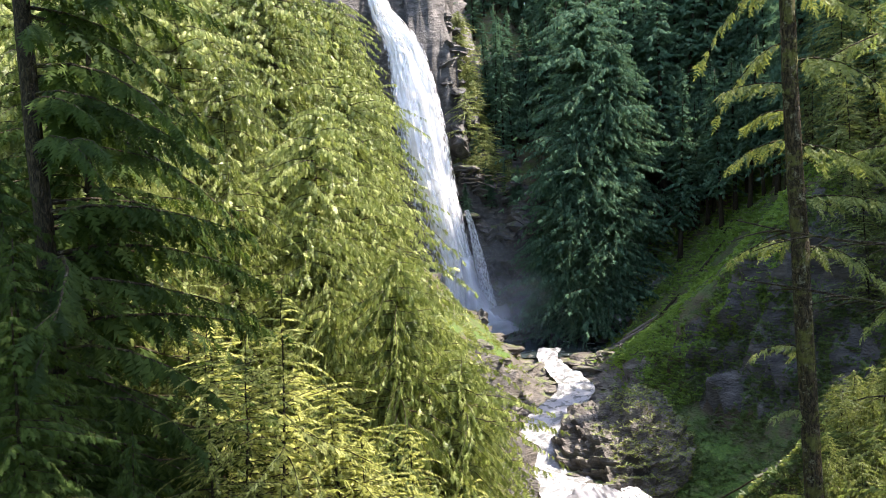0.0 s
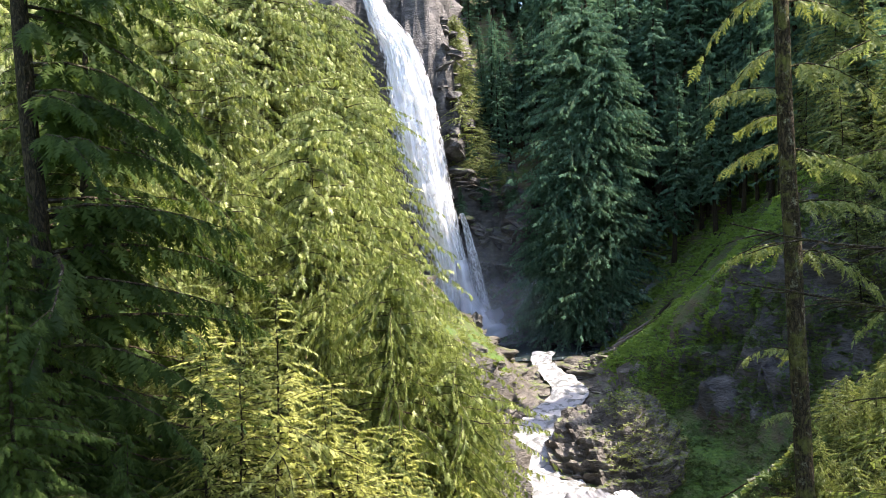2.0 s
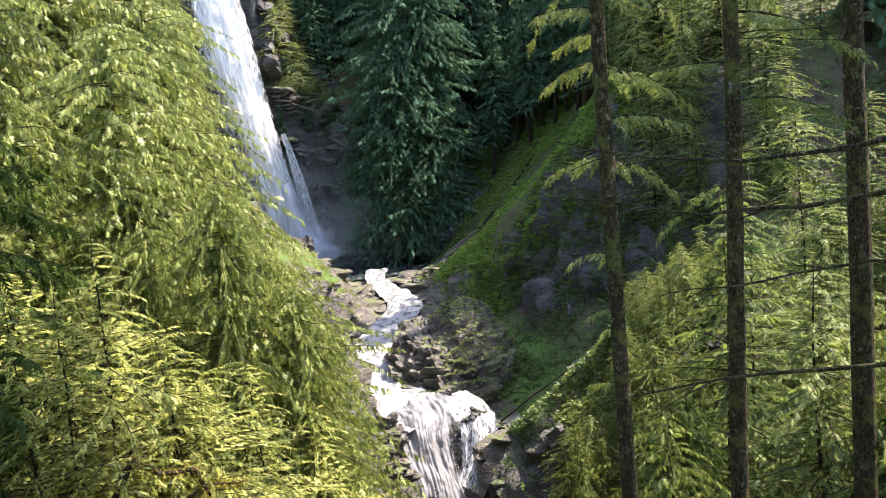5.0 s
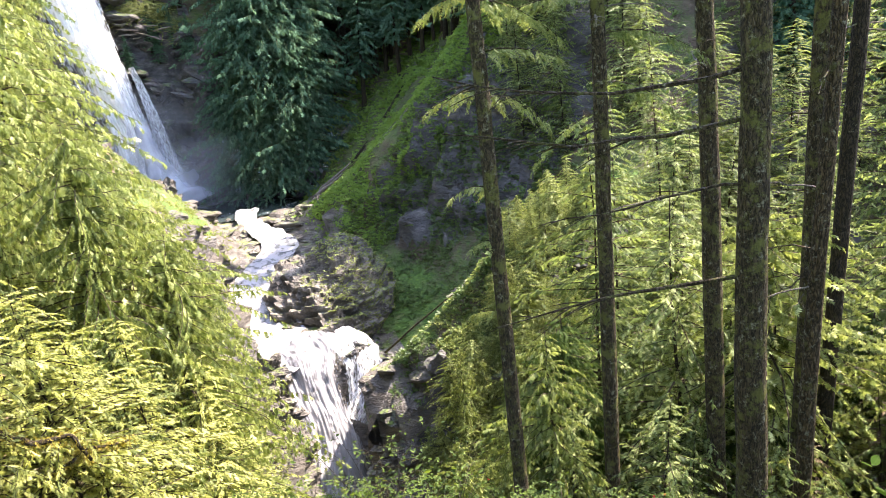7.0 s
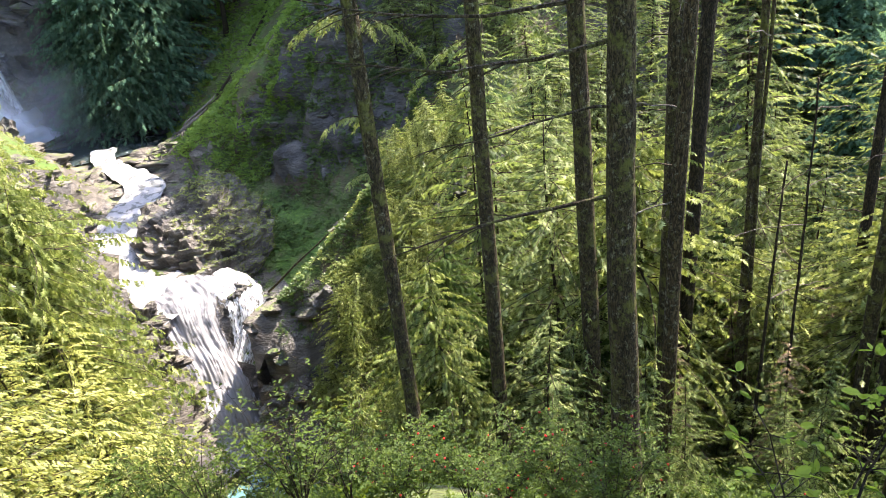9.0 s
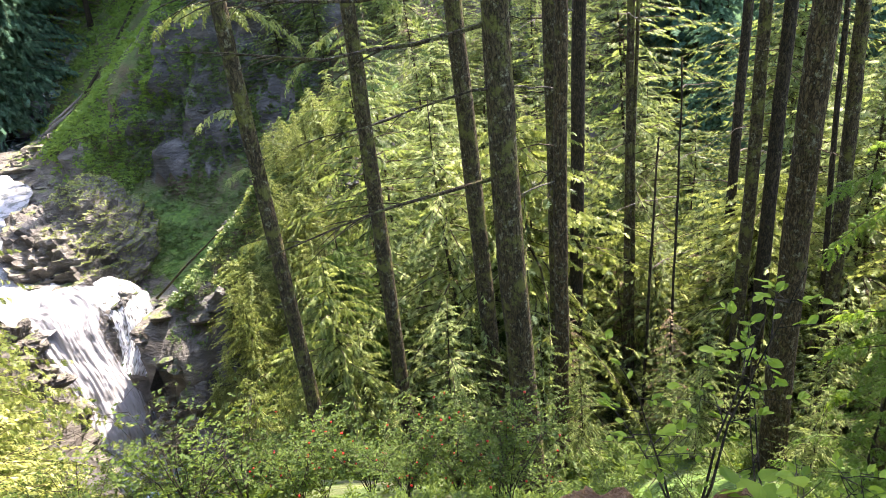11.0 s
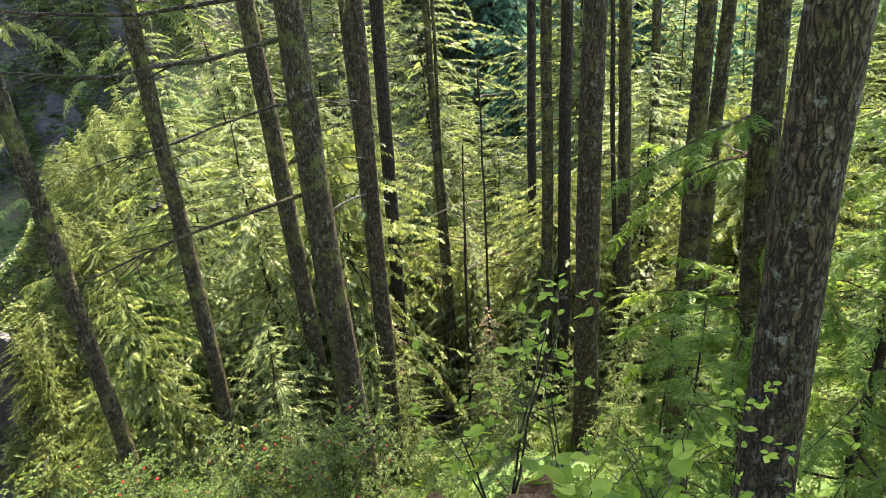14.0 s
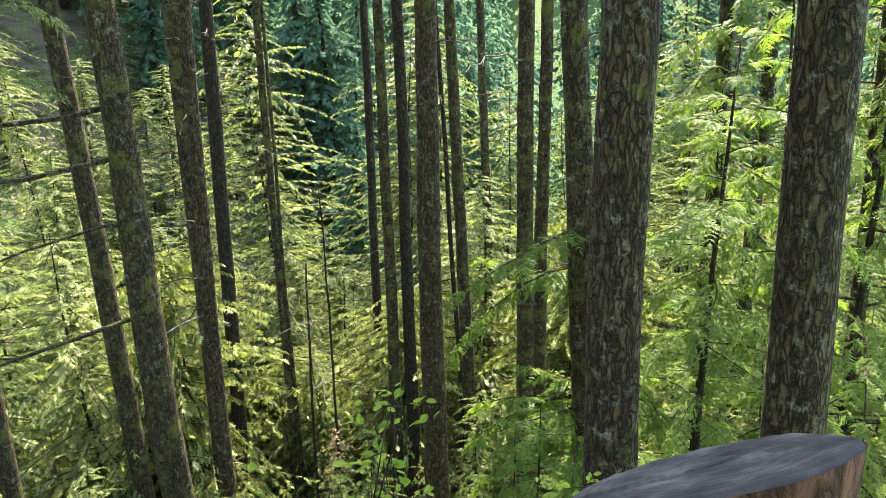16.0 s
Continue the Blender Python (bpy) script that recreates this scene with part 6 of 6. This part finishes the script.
for k in range(36):
    x0, y0, z0 = ((2.02, 0.98, -2.21), (2.12, 0.42, -2.30), (1.92, 1.36, -2.30))[k % 3]
    ob = new("wood_chip", chip_me)
    dx, dy = crng.normal(0, 0.13), crng.normal(0, 0.11)
    ob.matrix_basis = pose(x0 + dx, y0 + dy, z0 - 2.2 * (dx * dx + dy * dy) + 0.008, crng.uniform(-25, 25), crng.uniform(-25, 25), crng.uniform(0, 360)) @ Matrix.Diagonal((*crng.uniform(0.6, 1.5, 2), 1, 1))
    tagged(ob, "splinter of brown wood lying on bare soil", "wood chip", "wood chips on the soil")
stub_line = np.array([(0, 0, -0.25), (0.01, 0.0, 0.0), (0.0, 0.01, 0.12), (0.015, 0.005, 0.21)])
tagged(part("broken_stub", mesh_np("broken_stub", *tube(stub_line, [0.022, 0.02, 0.017, 0.011], 9), shade=True), chip_wood, m=pose(2.26, 0.34, -2.16)), "short broken brown stub standing in the soil", "twig")

# ---- moss, fern and low growth ----
GROUND_QUADS = grid_faces(len(gx), len(gy))
_q = gV[GROUND_QUADS]
QUAD_NORMAL = np.cross(_q[:, 2] - _q[:, 0], _q[:, 3] - _q[:, 1])
QUAD_AREA = np.linalg.norm(QUAD_NORMAL, axis=1) / 2
QUAD_NORMAL /= np.linalg.norm(QUAD_NORMAL, axis=1, keepdims=True)
QUAD_NORMAL *= np.sign(QUAD_NORMAL[:, 2:])
QUAD_AZ, QUAD_D = np.degrees(np.arctan2(fc[:, 0], fc[:, 1])), np.hypot(fc[:, 0], fc[:, 1])


def low_growth(name, n, where, size, material, label, seed, template, lift=0.5):
    """Small plants all over a stretch of ground, cliffs included, thick in some spots and thin in others."""
    rng = np.random.default_rng(seed)
    a0, a1, d0, d1 = where
    dense = np.clip(0.55 + 1.1 * vnoise(fc / 2.2 + seed), 0.02, 2)
    w = QUAD_AREA * dense * ((QUAD_AZ > a0) & (QUAD_AZ < a1) & (QUAD_D > d0) & (QUAD_D < d1) & (fd > fhalf + 0.7))
    w *= np.where((fc[:, 1] > 82) & (fc[:, 2] < 30) & (fs > 0.5), 0.12, 1) * np.where(index == 2, 0.25, 1) / (QUAD_D + 5)
    k = rng.choice(len(w), n, p=w / w.sum())
    u, v = rng.random((2, n, 1))
    c = gV[GROUND_QUADS[k]]
    p = (c[:, 0] * (1 - u) + c[:, 1] * u) * (1 - v) + (c[:, 3] * (1 - u) + c[:, 2] * u) * v
    nrm = QUAD_NORMAL[k]
    at, al, upw, sz = [], [], [], []
    big = rng.uniform(0.5, 1.4, n)
    for _ in range(5):
        a = rng.uniform(0, 2 * np.pi, n)
        side = np.c_[np.cos(a), np.sin(a), np.zeros(n)]
        at.append(p - 0.02 * nrm)
        al.append(side + nrm * rng.uniform(0.3, 1.2, (n, 1)) + np.c_[np.zeros((n, 2)), rng.uniform(0, lift, n)])
        upw.append(-side * 0.8 + nrm + rng.normal(0, 0.2, (n, 3)))
        sz.append(size * big * rng.uniform(0.6, 1.2, n))
    v, f = place_sprays(template, np.vstack(at), np.vstack(al), np.vstack(upw), np.concatenate(sz))
    return tagged(part(name, mesh_np(name, v, f), material), label, "undergrowth", kind="stuff")


SP_FERN = spray(3, 0.4, 0.5, 0.4, 8)
SP_HERB = clump(7, 0.4, 2, 0.3, 0.4, 9)
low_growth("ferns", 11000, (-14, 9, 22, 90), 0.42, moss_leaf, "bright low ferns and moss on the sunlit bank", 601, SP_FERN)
low_growth("moss_tufts", 13000, (12, 32, 60, 95), 0.44, slope_leaf, "mossy green growth on the steep slope", 602, SP_FERN)
low_growth("ferns", 15000, (14, 36, 36, 66), 0.36, shade_fern_leaf, "ferns and moss on the gully slope, their green darkened for shade", 603, SP_FERN)
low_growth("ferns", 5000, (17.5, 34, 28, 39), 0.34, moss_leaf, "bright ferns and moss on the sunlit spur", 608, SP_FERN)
low_growth("ferns", 3000, (26, 120, 9, 30), 0.45, shrub_leaf, "ferns and low plants on the forest floor", 604, SP_HERB)
low_growth("ferns", 4500, (28, 120, 22, 62), 0.7, shade_fern_leaf, "ferns and low plants on the valley floor", 607, SP_FERN)
low_growth("ferns", 1500, (-34, 26, 7, 22), 0.40, shrub_leaf, "ferns and low plants on the near bank", 605, SP_HERB)
low_growth("herbs", 900, (30, 116, 2.0, 9), 0.17, shrub_leaf, "small ferns and herbs at the brink", 606, SP_HERB)

# moss cushions and small ferns on the boulder
bp_, bq_ = BOULDER_MOSS
rng = np.random.default_rng(33)
nb = len(bp_)
ba = rng.uniform(0, 2 * np.pi, (4, nb))
al = [np.c_[np.cos(a), np.sin(a), rng.uniform(0.1, 0.9, nb)] for a in ba]
mv, mf = place_sprays(SP_FERN, np.vstack([bp_ - 0.03 * bq_] * 4), np.vstack(al), np.vstack([bq_ + rng.normal(0, 0.3, (nb, 3)) for _ in ba]), rng.uniform(0.15, 0.45, 4 * nb))
tagged(part("moss", mesh_np("moss", mv, mf), moss_leaf, boulder, "yellow-green moss and ferns"), kind="stuff")

# ---- logs and driftwood ----
def log(name, a, b, r, material, label, seed, sides=10):
    rng = np.random.default_rng(seed)
    a, b = np.array(a, float), np.array(b, float)
    s = np.linspace(0, 1, 9)[:, None]
    line = a + (b - a) * s + np.cumsum(rng.normal(0, 0.03, (9, 3)), 0)
    v, f = tube(line - a, r * (1.1 - 0.45 * s[:, 0]) * rng.uniform(0.92, 1.08, 9), sides)
    return tagged(part(name, mesh_np(name, v, f, shade=True), material, m=pose(*a)), label, "log", "fallen logs")


def on_ground(x, y, up_=0.1):
    return (x, y, ground_at(x, y) + up_)


log("fallen_log", on_ground(19.6, 77.6), on_ground(22.9, 75.6), 0.22, dead_wood, "weathered grey log at the foot of the slope", 1)
log("fallen_log", on_ground(20.4, 77.9), on_ground(24.2, 76.4), 0.18, dead_wood, "weathered grey log at the foot of the slope", 2)
log("fallen_log", on_ground(21.6, 75.0), on_ground(26.8, 71.3), 0.3, bark, "brown fallen log lying along the ridge foot", 3)
log("fallen_log", on_ground(24.2, 76.2), on_ground(26.6, 76.8), 0.16, bark_dark, "dark rotting log on the green slope", 4)
log("fallen_log", on_ground(29.0, 76.5), on_ground(32.4, 77.6), 0.2, bark_dark, "dark rotting log on the green slope", 5)
log("fallen_log", on_ground(32.8, 79), on_ground(35.6, 80.5), 0.17, bark_dark, "dark rotting log on the green slope", 6)
log("fallen_log", (13.52, 41.35, -18.75), (17.0, 36.75, -13.85), 0.07, bark, "thin brown log leaning across the gully", 7)
for i in range(7):
    p = on_ground(4.4 + 0.5 * rng.random(), 82 + 2.5 * rng.random(), 0.25)
    a = rng.uniform(0, 6.28)
    log("driftwood", p, (p[0] + 1.6 * math.cos(a), p[1] + 1.6 * math.sin(a), p[2] + rng.uniform(-0.1, 0.5)), 0.06, dead_wood, "bleached root tangle at the pool's edge", 20 + i, 6)
def ledge_spot(x, z):
    """Where the cliff beside the falls reaches a height."""
    ys = np.arange(86, 106, 0.15)
    zs = ground(np.c_[np.full(len(ys), x), ys])
    k = int(np.argmax(zs > z))
    return x, float(ys[k]), float(zs[k])


for i in range(9):
    x, y, z = ledge_spot(2.8 + 0.75 * i, 8.3 + 0.5 * rng.random())
    kind = SMALL_CEDAR[i % 3]
    kind.plant("small_cedar", x, y - 0.3, z - 0.3, rng.uniform(1.4, 2.6) / 6, rng.uniform(0, 360), "bright bushy cedar on the ledge beside the falls", "young tree", "bushes on the ledge", (0, 0), 2.2)
for i in range(16):
    x, y, z = ledge_spot(rng.uniform(2.6, 9.0), rng.uniform(5.2, 7.8))
    p = (x, y - 0.5, z + 0.2)
    a = rng.uniform(0, 6.28)
    log("driftwood", p, (p[0] + 2.2 * math.cos(a), p[1] - 0.4 + 1.0 * math.sin(a), p[2] + rng.uniform(-0.8, 0.9)), 0.09, dead_wood, "bleached driftwood caught on the cliff ledge", 40 + i, 6)

# crooked fallen branches hung with golden moss
def mossy_branch(points, r, seed):
    rng = np.random.default_rng(seed)
    pts = np.array(points, float)
    t = np.linspace(0, len(pts) - 1, 26)
    line = np.stack([np.interp(t, np.arange(len(pts)), pts[:, i]) for i in range(3)], 1) + np.cumsum(rng.normal(0, 0.02, (26, 3)), 0)
    root = empty("mossy_branch", pose(*line[0]), "crooked fallen branch hung with golden moss", "branch", "mossy branches")
    k = rng.integers(0, 26, 420)
    at = line[k] - line[0] + rng.normal(0, r * 0.8, (420, 3))
    part("limb", mesh_np("limb", *tube(line - line[0], r * np.linspace(1.1, 0.45, 26), 8), shade=True), limb_bark, root)
    mv, mf = place_sprays(SP_FERN, at, rng.normal(0, 0.7, (420, 3)) - [0, 0, 0.5], rng.normal(0, 1, (420, 3)), rng.uniform(0.05, 0.16, 420))
    tagged(part("moss", mesh_np("moss", mv, mf), golden_moss, root, "golden hanging moss"), kind="stuff")


mossy_branch([on_ground(-4.6, 13.0, 0.3), (-3.1, 13.3, -5.3), (-2.7, 13.35, -5.7), (-2.05, 13.4, -5.75), (-1.85, 13.45, -6.3)], 0.07, 1)
mossy_branch([on_ground(-3.8, 13.6, 0.2), (-2.6, 13.3, -6.5), (-1.9, 13.4, -6.3), (-1.0, 13.5, -6.45)], 0.05, 2)

# ---- the wooden post of the railing ----
post_top, _nt, _b, _add, _link = nodes_of("weathered_post_top")
_tc, _w, _n, _r = _add("TexCoord"), _add("TexWave"), _add("TexNoise"), _add("ValToRGB")
_w.wave_type, _w.rings_direction = "RINGS", "Z"
_w.inputs["Scale"].default_value, _w.inputs["Distortion"].default_value, _w.inputs["Detail"].default_value = 44, 2.5, 3
_n.inputs["Scale"].default_value, _n.inputs["Detail"].default_value = 30, 6
_link(_tc.outputs["Object"], _w.inputs["Vector"])
_link(_tc.outputs["Object"], _n.inputs["Vector"])
_mx = _add("MixRGB")
_mx.inputs[0].default_value = 0.95
_link(_w.outputs["Fac"], _mx.inputs[1])
_link(_n.outputs["Fac"], _mx.inputs[2])
ramp_of(_r, [(0.3, (0.012, 0.011, 0.009)), (0.5, (0.04, 0.037, 0.032)), (0.7, (0.10, 0.092, 0.078))])
_link(_mx.outputs[0], _r.inputs[0])
_link(_r.outputs[0], _b.inputs["Base Color"])
_b.inputs["Roughness"].default_value, _b.inputs["Specular IOR Level"].default_value = 0.9, 0.12
_bp = _add("Bump")
_bp.inputs["Strength"].default_value, _bp.inputs["Distance"].default_value = 0.5, 0.004
_link(_mx.outputs[0], _bp.inputs["Height"])
_link(_bp.outputs[0], _b.inputs["Normal"])
post_side = bark_material("red_brown_post", (0.06, 0.025, 0.015), (0.16, 0.07, 0.04), (0.26, 0.13, 0.08), (0.2, 0.15, 0.1), 0.7, (0.06, 0.06, 0.02), 0.8, 2.0, 0.4)
post = empty("railing_post", pose(0.3214, -0.0383, ground_at(0.3214, -0.0383)), "round wooden railing post with a grey weathered sawn top", "post")
gz0 = ground_at(0.3214, -0.0383)
top_z = lambda x, y: -0.0441 - 0.4634 * x - 0.4439 * y - gz0
pa = np.linspace(0, 2 * np.pi, 64, endpoint=False)
rad = 0.0763 * (1 + 0.03 * np.cos(3 * pa + 1) + 0.02 * np.cos(7 * pa))
rows = []
for k in np.linspace(0, 1, 10):
    x, y = rad * np.cos(pa), rad * np.sin(pa)
    rows.append(np.c_[x, y, -0.2 + k * (top_z(x, y) + 0.2 - 0.004)])
bv = np.vstack(rows)
i, j = np.meshgrid(np.arange(9), np.arange(64), indexing="ij")
bf = np.stack([i * 64 + j, i * 64 + (j + 1) % 64, (i + 1) * 64 + (j + 1) % 64, (i + 1) * 64 + j], -1).reshape(-1, 4)
part("post_body", mesh_np("post_body", bv, bf, shade=True), post_side, post, "red-brown wooden side")
tv = []
for k in np.linspace(0.0, 1, 26):
    x, y = rad * k * np.cos(pa), rad * k * np.sin(pa)
    off = x + 0.25 * y + 0.003 * np.sin(80 * y)
    split = -0.006 * np.exp(-(off / 0.0018) ** 2) * (y > -0.02)
    tv.append(np.c_[x, y, top_z(x, y) + split + 0.0008 * vnoise(np.c_[x * 180, y * 180, 0 * x]) - 0.006 * smooth(0.94, 1.0, np.full(64, k))])
i, j = np.meshgrid(np.arange(25), np.arange(64), indexing="ij")
tf = np.stack([i * 64 + j, (i + 1) * 64 + j, (i + 1) * 64 + (j + 1) % 64, i * 64 + (j + 1) % 64], -1).reshape(-1, 4)
part("post_top", mesh_np("post_top", np.vstack(tv), tf, shade=True), post_top, post, "grey weathered sawn top with a crack")
